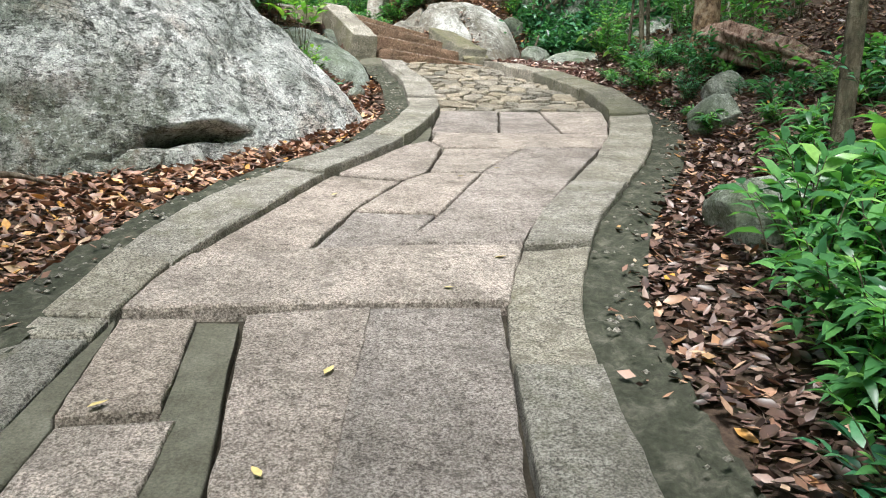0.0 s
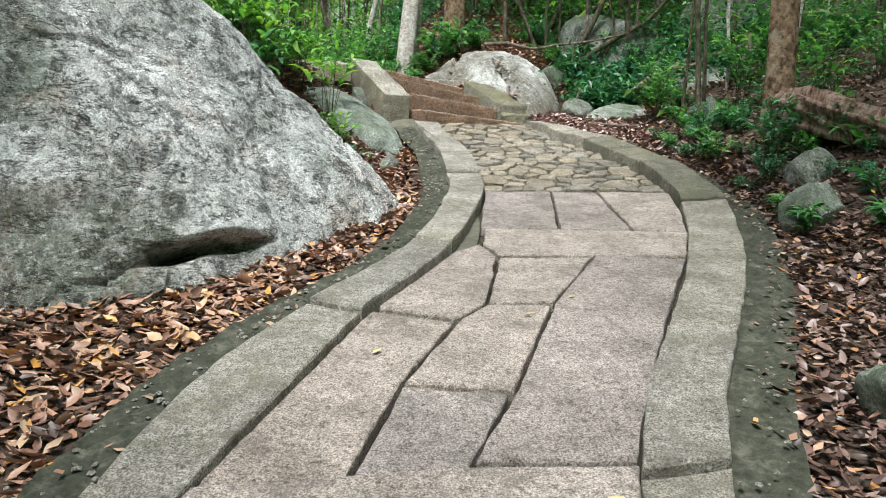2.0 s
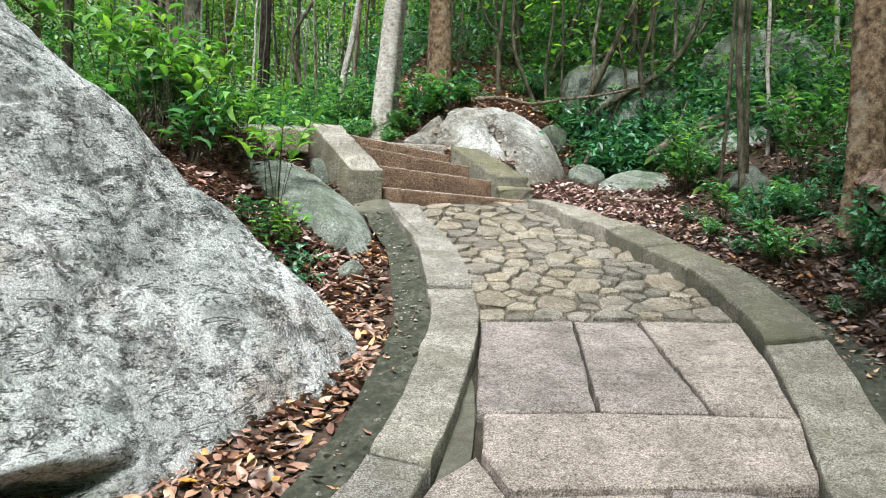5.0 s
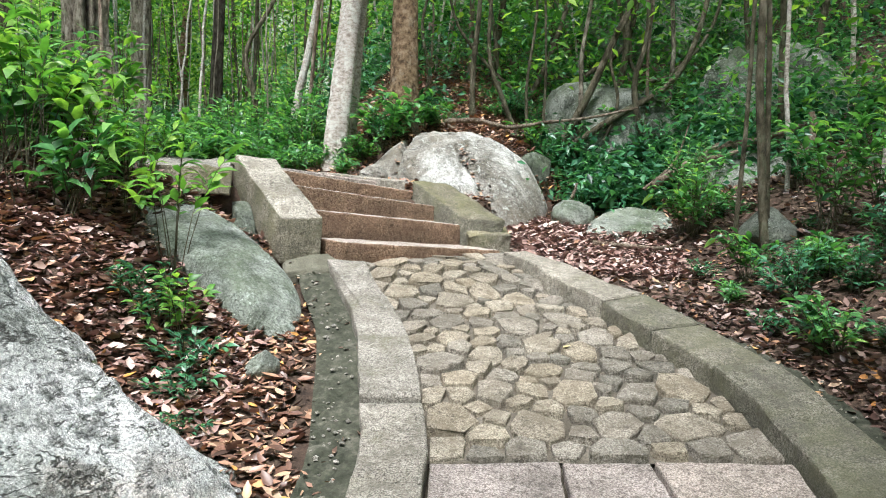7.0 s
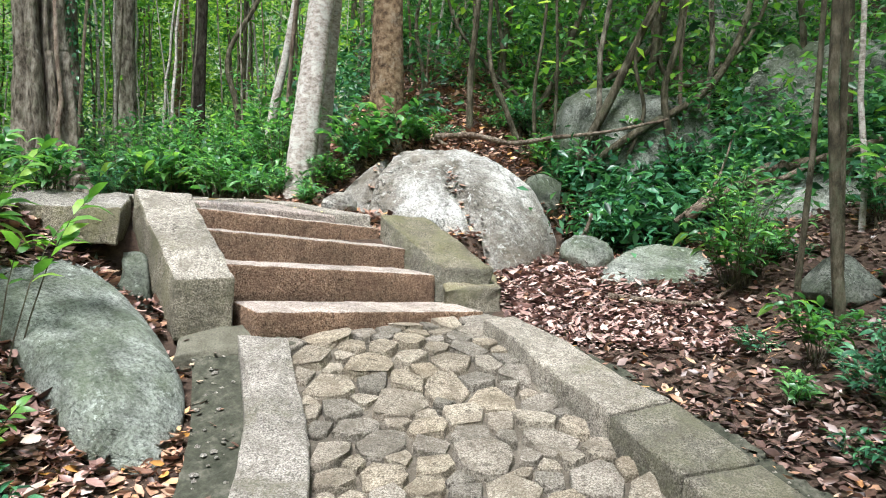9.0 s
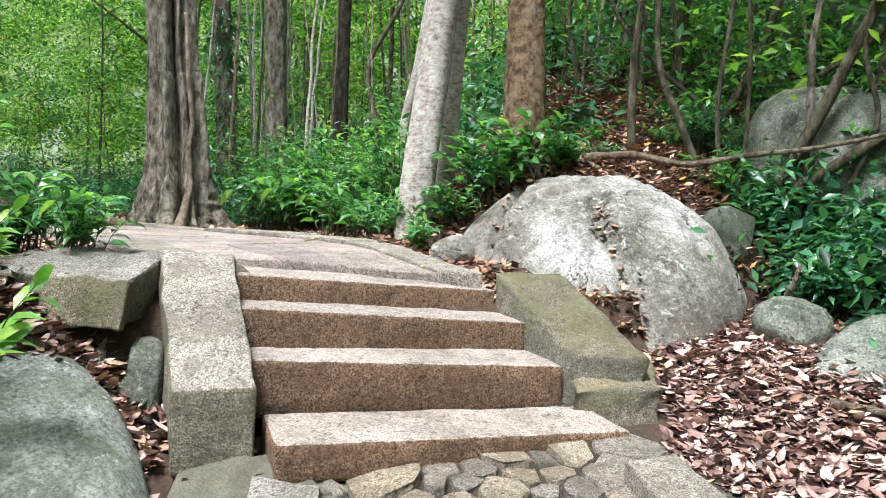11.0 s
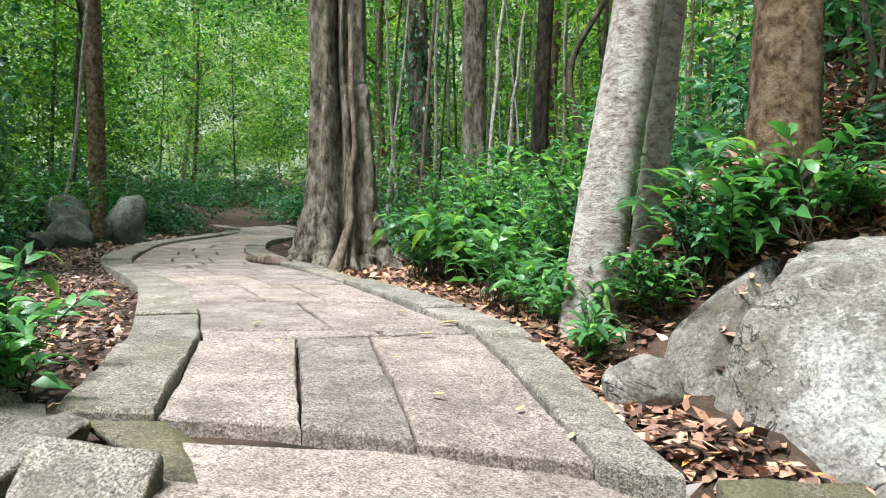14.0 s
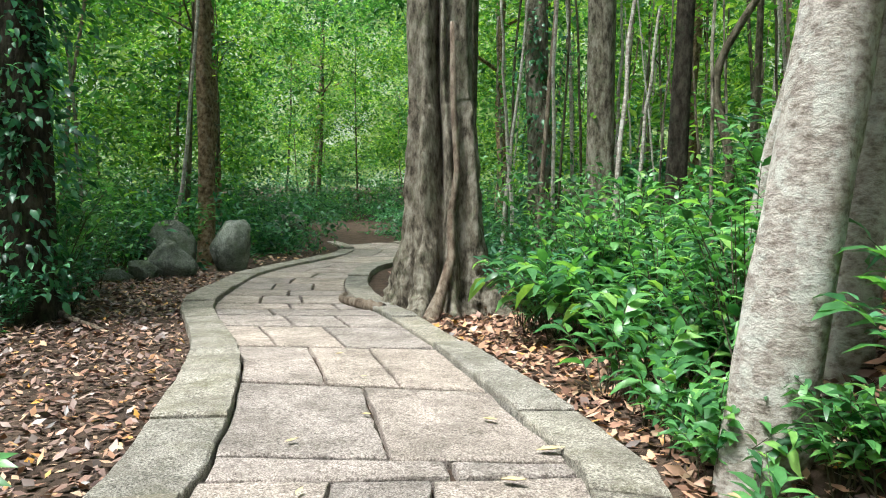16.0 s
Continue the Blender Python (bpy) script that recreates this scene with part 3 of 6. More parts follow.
# front row, long crossing slab, then the curved field
flagstone([(-0.50, 0.7), (-0.22, 0.7), (-0.245, 2.68), (-0.68, 2.60), (-0.51, 1.6)], 1)
flagstone([(-0.205, 0.7), (0.24, 0.7), (0.225, 1.6), (0.235, 2.70), (-0.27, 2.69)], 2)
flagstone([(-1.03, 1.94), (-0.76, 1.98), (-0.86, 2.58), (-1.12, 2.57)], 3)
flagstone([(-0.98, 0.8), (-0.62, 0.8), (-0.70, 1.92), (-1.0, 1.88)], 4)
flagstone([(-1.14, 2.65), (-0.4, 2.72), (0.27, 2.75), (0.31, 3.05), (0.385, 3.40), (-0.2, 3.37), (-0.58, 3.31), (-1.13, 3.22)], 5, dz=0.012)
flagstone([(-1.09, 3.27), (-0.60, 3.33), (-0.49, 3.98), (-0.27, 4.66), (-0.70, 4.80), (-0.93, 3.85)], 6)
flagstone([(-0.57, 3.33), (-0.19, 3.39), (-0.03, 3.93), (-0.46, 3.97)], 7, dz=-0.004)
flagstone([(-0.45, 4.01), (0.0, 3.97), (0.25, 4.92), (-0.08, 4.92), (-0.23, 4.68)], 8)
flagstone([(-0.16, 3.42), (0.39, 3.45), (0.49, 3.78), (0.79, 4.66), (1.20, 5.74), (0.64, 5.80), (0.28, 4.93), (0.03, 3.98)], 9, dz=0.01)
flagstone([(-0.67, 4.86), (-0.26, 4.71), (-0.10, 4.94), (-0.01, 5.76), (-0.11, 6.04), (-0.27, 5.86)], 10, dz=0.006)
flagstone([(-0.07, 4.97), (0.27, 4.98), (0.61, 5.79), (0.02, 5.76)], 11)
flagstone([(0.02, 5.82), (0.62, 5.85), (1.23, 5.87), (1.41, 6.43), (0.48, 6.47), (-0.06, 6.44), (-0.08, 6.1)], 12)
part("mortar_band", stone_bm([(-0.28, 5.88), (-0.13, 6.06), (-0.10, 6.45), (-0.11, 7.1), (-0.10, 7.1), (-0.14, 6.9), (-0.22, 6.3)], lambda x, y: low_z(x, y) - 0.02, 0.1, 0.006, 0.1, 0.004, 80), MORTAR, pavement)
flagstone([(-0.09, 6.48), (0.47, 6.50), (0.55, 7.76), (-0.03, 7.74)], 13)
flagstone([(0.50, 6.50), (1.01, 6.50), (0.96, 7.76), (0.57, 7.76)], 14, dz=-0.003)
flagstone([(1.04, 6.50), (1.41, 6.47), (1.54, 7.15), (1.60, 7.74), (0.99, 7.76)], 15)


def patch(a, b, i0, i1, u0, u1, zfun, seed, parent):
    """A slab between two edge curves a and b, from row i0 to i1 and from u0 to u1 across."""
    def at(i, u):
        i = min(max(i, 0), len(a) - 1 - 1e-6)
        k, w = int(i), i % 1
        p = a[k] * (1 - w) + a[k + 1] * w
        q = b[k] * (1 - w) + b[k + 1] * w
        return tuple(p + (q - p) * u)
    inner = [at(i0 + (i1 - i0) * j / 3, u0) for j in range(4)]
    outer = [at(i0 + (i1 - i0) * j / 3, u1) for j in range(4)]
    return flagstone([*outer, *inner[::-1]], seed, zfun, parent, gap=0.013)


ua, ub = spline(UP_L, 131), spline(UP_R, 131)
rng = random.Random(4)
row_ends = [0.0, 1.36, 1.98, 2.97, 3.92, 4.65, 5.2, 5.6, 6.0, 6.5, 6.9, 7.4, 7.9, 8.4, 8.9, 9.5, 10.2, 11.0, 11.6, 12.3, 13.0]
row_cuts = [(0.34, 0.60), (0.66,), (0.5,), (0.36, 0.66), (0.2, 0.55), (0.4, 0.7), (0.35,), (0.5, 0.8), (0.3, 0.6), (0.5,), (0.33, 0.7), (0.45,), (0.6,), (0.4,), (0.5,), (0.45,), (0.5,), (0.4,), (0.55,), (0.5,)]
for r, (i0, i1, cuts) in enumerate(zip(row_ends, row_ends[1:], row_cuts)):
    us = [0.0, *cuts, 1.0]
    for u0, u1 in zip(us, us[1:]):
        patch(ua, ub, i0 * 10 + 0.25, i1 * 10 - 0.05, u0, u1, up_z, 40 + r * 5 + int(u0 * 4), pavement_upper)


def kerb(name, inner, outer, cuts, zfun, rise, n_per=10, mat=KERB, seed=0, label="", mossy=()):
    """Long hewn kerbstones laid end to end along a curve."""
    a, b = spline(inner, (len(inner) - 1) * n_per + 1), spline(outer, (len(outer) - 1) * n_per + 1)
    base = tagged(empty(name, (a[0][0], a[0][1], float(zfun(a[0][0], a[0][1])))), label, "kerb", kind="structure")
    shift = Vector(base.location)
    for k, (c0, c1) in enumerate(zip(cuts, cuts[1:])):
        i0, i1 = int(round(c0 * n_per)), int(round(c1 * n_per))
        ids = np.unique(np.linspace(i0, i1, max(3, (i1 - i0) // 2 + 1)).round().astype(int))
        pin, pout = [a[i] for i in ids], [b[i] for i in ids]
        for line in (pin, pout):
            d = line[1] - line[0]
            line[0] = line[0] + d / (np.linalg.norm(d) + 1e-9) * 0.010
            d = line[-2] - line[-1]
            line[-1] = line[-1] + d / (np.linalg.norm(d) + 1e-9) * 0.010
        rr = 0.012 * math.sin(k * 2.3 + seed)
        bm = stone_bm([tuple(p) for p in (*pin, *pout[::-1])], lambda x, y: zfun(x, y) + rr + rise(y), 0.26, 0.011, 0.07, 0.006, seed * 31 + k, 0.01)
        bmesh.ops.translate(bm, verts=bm.verts, vec=-shift)
        part("kerbstone", bm, KERB_DARK if k in mossy else mat, base)
    return base


kerb("kerb_left", LOW_L_IN, LOW_L_OUT, (0, 0.35, 0.7, 1, 2, 2.9, 3.1, 4, 6, 7, 8, 8.9, 11), low_z, lambda y: float(np.interp(y, (1.5, 2.6, 3.4, 7, 10), (0.0, 0.01, 0.06, 0.075, 0.06))), seed=1, label="curved granite kerb with worn grey stones")
kerb("kerb_right", LOW_R_IN, LOW_R_OUT, (0, 0.35, 0.7, 1, 2.75, 4.5, 6, 7.2, 8.2, 10.05, 11.05, 12.0, 13), low_z, lambda y: float(np.interp(y, (2.0, 3.5, 6, 7.3, 8.2, 9.5, 10.6), (0.005, 0.012, 0.02, 0.045, 0.10, 0.12, 0.08))), seed=2, label="curved granite kerb beside leaf-strewn gutter", mossy=(8, 9, 10))
UP_L_OUT = [(-2.06, 11.03), (-2.85, 11.76), (-3.2, 12.06), (-4.3, 12.86), (-5.2, 13.42), (-6.3, 13.95), (-7.25, 14.42), (-8.4, 15.35), (-9.55, 16.4), (-10.65, 17.85), (-11.7, 19.5), (-13.5, 21.45), (-15.95, 22.95), (-19.1, 24.3)]
UP_R_OUT = [(-0.34, 11.89), (-1.47, 13.17), (-1.72, 13.43), (-2.75, 14.14), (-3.88, 14.83), (-5.0, 15.47), (-5.98, 15.98), (-7.05, 16.7), (-8.1, 17.6), (-9.25, 18.85), (-10.35, 20.5), (-12.3, 22.9), (-15.05, 24.85), (-18.5, 26.5)]
kerb("kerb_left", UP_L, UP_L_OUT, (0, 1, 2.4, 3.6, 5, 6, 7, 8, 9, 10, 11, 12, 13), up_z, lambda y: 0.035, seed=3, label="curved granite kerb on the upper path")
kerb("kerb_right", UP_R, UP_R_OUT, (0, 1, 2.6, 4, 5, 6, 7, 8, 9, 10, 11, 12, 13), up_z, lambda y: 0.03, seed=4, label="low granite kerb against the undergrowth")


# gutters of mossy concrete outside the lower kerbs
def off_curve(pts, d):
    a = spline(pts, 30)
    t = np.gradient(a, axis=0)
    t /= np.linalg.norm(t, axis=1, keepdims=True)
    return [tuple(p) for p in a + np.stack([-t[:, 1], t[:, 0]], 1) * d]


tagged(strip("gutter", off_curve(LOW_L_OUT, 0.24), off_curve(LOW_L_OUT, -0.05), lambda x, y: low_z(x, y) + 0.012 * wob(x, y, 9) + 0.012 * wob(x, y, 26), GUTTER, 420, 14), "damp mossy concrete gutter strewn with gravel", "gutter", kind="structure")
tagged(strip("gutter", off_curve(LOW_R_OUT, 0.05), off_curve(LOW_R_OUT, -0.26), lambda x, y: low_z(x, y) - 0.03 + 0.012 * wob(x, y, 9) + 0.012 * wob(x, y, 26), GUTTER, 420, 14), "dark damp gutter beside the kerb with litter", "gutter", kind="structure")


# ---- rough cobbled stretch ----
def clipped(poly, p, n):
    out = []
    for i in range(len(poly)):
        a, b = poly[i], poly[(i + 1) % len(poly)]
        da, db = (a - p).dot(n), (b - p).dot(n)
        if da <= 0:
            out.append(a)
        if da * db < 0:
            out.append(a + (b - a) * (da / (da - db)))
    return out


def cobbles():
    rng = random.Random(11)
    la, ra = spline(LOW_L_IN, 200), spline(LOW_R_IN, 200)
    lx = lambda y: float(np.interp(y, la[:, 1], la[:, 0]))
    rx = lambda y: float(np.interp(y, ra[:, 1], ra[:, 0]))
    front = lambda x: 10.07 + 0.751 * (x + 0.76)
    seeds = []
    for want, tries in ((0.118, 40), (0.094, 260), (0.07, 1700), (0.05, 2600)):
        for _ in range(tries):
            y = rng.uniform(7.82, 10.95)
            x = rng.uniform(lx(min(y, 10.15)) - (0.28 if y > 10.15 else 0.0) + 0.03, rx(min(y, 10.6)) - 0.03)
            r = want * rng.uniform(0.85, 1.15)
            if y < front(x) - 0.02 and all(math.hypot((x - o.x) * 0.85, y - o.y) > 0.86 * (r + q) for o, q in seeds):
                seeds.append((Vector((x, y)), r))
    for s, r in seeds:
        poly = [s + Vector((math.cos(a) * r * 1.65, math.sin(a) * r * 1.3)) for a in np.linspace(0, 6.283, 9, endpoint=False)]
        for o, q in seeds:
            if o is not s and (o - s).length < 0.5:
                d = (o - s).normalized()
                turn = (d + Vector((rng.uniform(-0.3, 0.3), rng.uniform(-0.3, 0.3)))).normalized()
                poly = clipped(poly, s + (o - s) * (r / (r + q)) - d * rng.uniform(0.003, 0.012), turn)
        poly = clipped(poly, Vector((0, 7.80)), Vector((0, -1)))
        if s.y < 10.1:
            poly = clipped(poly, Vector((lx(s.y) + 0.015, s.y)), Vector((-1, 0)))
            poly = clipped(poly, Vector((rx(s.y) - 0.015, s.y)), Vector((1, 0)))
        if len(poly) < 3:
            continue
        mid = sum(poly, Vector((0, 0))) / len(poly)
        h = rng.uniform(-0.006, 0.016)
        tx, ty = rng.uniform(-0.13, 0.13), rng.uniform(-0.15, 0.10)
        bm = bmesh.new()
        rings = []
        for scale, drop in ((1.0, 0.09), (0.99, 0.008), (0.95, 0.0)):
            ring = []
            for p in poly:
                q = mid + (p - mid) * (scale * (rng.uniform(0.9, 1.0) if scale < 1 else 1))
                ring.append(bm.verts.new((q.x, q.y, float(low_z(q.x, q.y)) + h - drop + tx * (q.x - mid.x) + ty * (q.y - mid.y) + rng.uniform(-0.003, 0.003))))
            rings.append(ring)
        n = len(poly)
        for a, b in zip(rings, rings[1:]):
            for i in range(n):
                bm.faces.new((a[i], a[(i + 1) % n], b[(i + 1) % n], b[i]))
        c = bm.verts.new((mid.x, mid.y, float(low_z(mid.x, mid.y)) + h + 0.004))
        for i in range(n):
            bm.faces.new((rings[-1][i], rings[-1][(i + 1) % n], c))
        bmesh.ops.recalc_face_normals(bm, faces=bm.faces)
        part("cobble", bm, COBBLE, pavement)


# ---- stone stairs ----
stairs = tagged(empty("staircase", (-0.3, 10.8, 2.0)), "four worn granite steps between sloping stone cheek walls", "stairs")


def step_block(l, r, depth, zl, zr, height, seed, over=0.0):
    l, r = Vector(l), Vector(r)
    d = (r - l).normalized()
    n = Vector((-d.y, d.x))
    l2, r2 = l + n * depth, r + n * depth
    lo = [(l.x, l.y, zl - height), (r.x, r.y, zr - height), (r2.x, r2.y, zr - height), (l2.x, l2.y, zl - height)]
    hi = [(l.x, l.y, zl), (r.x, r.y, zr), (r2.x, r2.y, zr + 0.01), (l2.x, l2.y, zl + 0.01)]
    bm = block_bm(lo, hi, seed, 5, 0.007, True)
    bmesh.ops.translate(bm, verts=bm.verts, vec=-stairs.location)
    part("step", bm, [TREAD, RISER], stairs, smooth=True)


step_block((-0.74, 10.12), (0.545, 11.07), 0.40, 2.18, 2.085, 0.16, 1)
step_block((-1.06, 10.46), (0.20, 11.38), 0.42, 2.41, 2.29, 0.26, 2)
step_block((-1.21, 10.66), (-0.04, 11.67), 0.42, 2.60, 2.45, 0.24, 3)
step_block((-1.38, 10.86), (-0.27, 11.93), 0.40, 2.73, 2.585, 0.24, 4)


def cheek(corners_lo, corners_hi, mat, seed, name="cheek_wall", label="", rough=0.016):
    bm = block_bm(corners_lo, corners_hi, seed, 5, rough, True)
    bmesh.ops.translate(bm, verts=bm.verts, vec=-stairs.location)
    # steep faces take the darker olive-grey granite; tops keep mat
    part(name, bm, [mat, KERB_DARK], stairs, label, smooth=True)


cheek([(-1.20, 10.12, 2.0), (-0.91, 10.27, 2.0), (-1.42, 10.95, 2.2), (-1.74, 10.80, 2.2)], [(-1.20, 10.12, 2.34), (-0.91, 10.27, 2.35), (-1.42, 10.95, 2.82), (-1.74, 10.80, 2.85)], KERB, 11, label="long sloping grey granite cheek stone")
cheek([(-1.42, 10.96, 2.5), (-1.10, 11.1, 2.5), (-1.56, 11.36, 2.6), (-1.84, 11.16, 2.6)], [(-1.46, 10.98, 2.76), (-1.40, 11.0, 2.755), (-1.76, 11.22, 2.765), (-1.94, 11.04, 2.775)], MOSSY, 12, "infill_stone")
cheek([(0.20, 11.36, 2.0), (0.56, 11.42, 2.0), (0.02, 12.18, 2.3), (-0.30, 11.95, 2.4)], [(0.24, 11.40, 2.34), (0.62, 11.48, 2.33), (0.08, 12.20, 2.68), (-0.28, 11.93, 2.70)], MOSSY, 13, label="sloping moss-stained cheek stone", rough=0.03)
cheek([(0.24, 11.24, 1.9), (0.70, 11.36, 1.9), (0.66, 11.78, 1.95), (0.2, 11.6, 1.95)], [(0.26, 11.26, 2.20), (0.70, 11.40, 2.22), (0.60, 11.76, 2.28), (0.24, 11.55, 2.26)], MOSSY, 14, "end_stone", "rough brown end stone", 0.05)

part("mortar_band", stone_bm([(-1.15, 9.95), (-0.92, 10.02), (-0.52, 10.16), (-0.66, 10.24), (-0.86, 10.32), (-1.22, 10.2)], lambda x, y: low_z(x, y) + 0.03, 0.2, 0.02, 0.07, 0.012, 79), MORTAR, pavement, "grey-green mortar apron below the cheek stone")
part("mortar_bed", strip_bm([(-0.06, 7.8), (-0.09, 8.3), (-0.24, 9.2), (-0.57, 10.12), (-0.8, 10.2)], [(1.6, 7.8), (1.5, 8.5), (1.29, 8.95), (1.08, 9.38), (0.53, 10.62)], lambda x, y: low_z(x, y) - 0.034 + 0.009 * wob(x, y, 7) + 0.004 * wob(x, y, 21), 110, 60), MORTAR_TAN, pavement, "tan mortar between the cobbles", smooth=True)
cobbles()

# ---- dry-laid stones that hold the upper ground beside the stairs ----
wall = tagged(empty("retaining_wall", (-1.9, 10.5, 2.2)), "rough mossy stone blocks holding the upper path", "wall")


def wall_stone(lo, hi, mat, seed, label=""):
    bm = block_bm(lo, hi, seed, 4, 0.035, mat is MOSSY)
    bmesh.ops.translate(bm, verts=bm.verts, vec=-wall.location)
    part("stone", bm, [KERB, MOSSY] if mat is MOSSY else mat, wall, label, smooth=True)


wall_stone([(-2.52, 10.42, 2.5), (-1.66, 10.40, 2.5), (-1.84, 10.95, 2.5), (-2.55, 10.98, 2.5)], [(-2.54, 10.46, 2.73), (-1.66, 10.46, 2.72), (-1.84, 11.02, 2.80), (-2.55, 11.05, 2.81)], MOSSY, 21, "large squared brown block")
wall_stone([(-3.35, 10.2, 2.45), (-2.58, 10.38, 2.45), (-2.6, 10.95, 2.5), (-3.3, 10.8, 2.5)], [(-3.35, 10.28, 2.68), (-2.58, 10.44, 2.70), (-2.6, 11.0, 2.79), (-3.3, 10.9, 2.77)], MOSSY, 22)
wall_stone([(-2.25, 10.30, 2.30), (-1.78, 10.24, 2.16), (-1.8, 10.5, 2.2), (-2.3, 10.55, 2.26)], [(-2.28, 10.36, 2.44), (-1.72, 10.30, 2.30), (-1.86, 10.6, 2.46), (-2.32, 10.62, 2.48)], GREENROCK, 23)
wall_stone([(-1.66, 10.28, 2.1), (-1.40, 10.30, 2.1), (-1.5, 10.5, 2.2), (-1.7, 10.52, 2.2)], [(-1.60, 10.36, 2.36), (-1.46, 10.38, 2.28), (-1.55, 10.54, 2.44), (-1.7, 10.56, 2.46)], DARKROCK, 24)
wall_stone([(-2.9, 10.18, 2.2), (-2.35, 10.24, 2.2), (-2.4, 10.5, 2.25), (-2.9, 10.5, 2.25)], [(-2.85, 10.26, 2.44), (-2.4, 10.30, 2.46), (-2.45, 10.5, 2.48), (-2.9, 10.5, 2.48)], DARKROCK, 25)


# ---- rocks ----
def big_rock():
    """The broad dome of rock beside the lower path: long slopes up from its foot, with a dark slot near the front foot."""
    cx, cy = -4.0, 7.0
    angles = np.radians((-180, -120, -95, -75, -43, -12, 7, 16, 38, 54, 78, 110, 150, 180))
    reach = (3.0, 2.6, 2.25, 2.35, 2.84, 3.06, 3.46, 3.34, 2.85, 2.6, 3.0, 3.1, 3.0, 3.0)
    around = np.concatenate([np.radians(np.linspace(-180, -100, 60, endpoint=False)), np.radians(np.linspace(-100, 40, 400, endpoint=False)), np.radians(np.linspace(40, 180, 100, endpoint=False))])
    out = np.concatenate([np.linspace(0, 0.45, 40, endpoint=False), np.linspace(0.45, 1.0, 125)])
    bm = bmesh.new()
    na = len(around)
    rings = []
    for s in out:
        ring = []
        for a in around:
            R = float(np.interp(a, angles, reach))
            foot = float(ground_z(cx + math.cos(a) * R, cy + math.sin(a) * R)) - 0.25
            steep = 1.25 + 0.9 * max(0.0, math.cos(a + 1.25))
            ring.append(bm.verts.new((cx + math.cos(a) * R * s, cy + math.sin(a) * R * s, foot + (3.95 - foot) * (1 - s**steep))))
            if s == 0:
                break
        rings.append(ring)
    for i in range(na):
        bm.faces.new((rings[0][0], rings[1][i], rings[1][(i + 1) % na]))
    for r0, r1 in zip(rings[1:], rings[2:]):
        for i in range(na):
            bm.faces.new((r0[i], r1[i], r1[(i + 1) % na], r0[(i + 1) % na]))
    bm.normal_update()
    for v in bm.verts:
        p = v.co
        d = noise.fractal(p * 0.7, 1.0, 2.0, 3) * 0.10 + noise.fractal(p * 2.2 + Vector((9, 2, 4)), 1.0, 2.0, 5) * 0.05
        d -= 0.10 * max(0.0, noise.noise(p * 1.1 + Vector((3, 8, 1)))) ** 0.5 * 0.5
        # stepped wrinkles along the bedding
        q = Vector((p.x * 1.1, p.y * 1.1, p.z * 3.2 + 0.5 * p.x))
        d -= 0.035 * max(0.0, 1 - abs(noise.noise(q * 1.6 + Vector((5, 1, 7)))) * 22) * smooth01(noise.noise(p * 1.9) * 3 + 0.4)
        if p.y < 6.4:
            # the slot with its lip, and the crack that runs down from its end
            u, w = (p.x + 1.79) / 0.21, p.z - (1.075 + 0.05 * (p.x + 1.79) + 0.014 * math.sin(p.x * 17))
            wide = 0.028 + 0.012 * max(-1.0, min(1.0, -u))
            if abs(u) < 1.6:
                d -= 0.60 * math.exp(-(u**4) - (w / wide) ** 2)
                d += 0.10 * math.exp(-((u - 0.2) ** 2) - ((w - 0.075) / 0.06) ** 2)
            if -2.5 < p.x < -1.95:
                line = 1.055 + 0.42 * (p.x + 1.95) + 0.02 * math.sin(p.x * 23)
                d -= 0.07 * math.exp(-(((p.z - line) / 0.016) ** 2))
                d += 0.045 * math.exp(-(((p.z - line + 0.13) / 0.1) ** 2))
        v.co = p + v.normal * d
    bmesh.ops.recalc_face_normals(bm, faces=bm.faces)
    return tagged(mesh_object("rock", bm, BIGROCK, smooth=True), "huge rounded grey rock with lichen and dark cracks", "rock")


big_rock()


def boulder(place, size, turn, seed, mat, label, rough=0.16, detail=5, flat=0.0, tip=(0, 0)):
    """A weathered stone: a lump worn flat in places and broken by noise, its foot sunk in the ground."""
    bm = bmesh.new()
    bmesh.ops.create_icosphere(bm, subdivisions=detail, radius=1.0)
    off = Vector((seed * 5.3, seed * 2.1, seed * 3.3))
    rng = random.Random(seed)
    planes = [(Vector((rng.uniform(-1, 1), rng.uniform(-1, 1), rng.uniform(-0.3, 1))).normalized(), rng.uniform(0.58, 0.86)) for _ in range(4 + int(flat * 24))]
    for v in bm.verts:
        p = v.co.copy()
        for n, dist in planes:
            over = p.dot(n) - dist
            if over > 0:
                p -= n * over * (0.35 + 2 * flat if flat < 0.3 else 0.93)
        p += v.co.normalized() * (noise.fractal(p * 1.1 + off, 1.0, 2.0, 3) * rough + noise.fractal(p * 4 + off, 1.0, 2.0, 4) * rough * 0.25)
        v.co = Vector((p.x * size[0], p.y * size[1], p.z * size[2]))
    ob = mesh_object("rock", bm, mat, smooth=True)
    ob.matrix_world = pose(*place, tip[0], tip[1], turn)
    return tagged(ob, label, "rock")


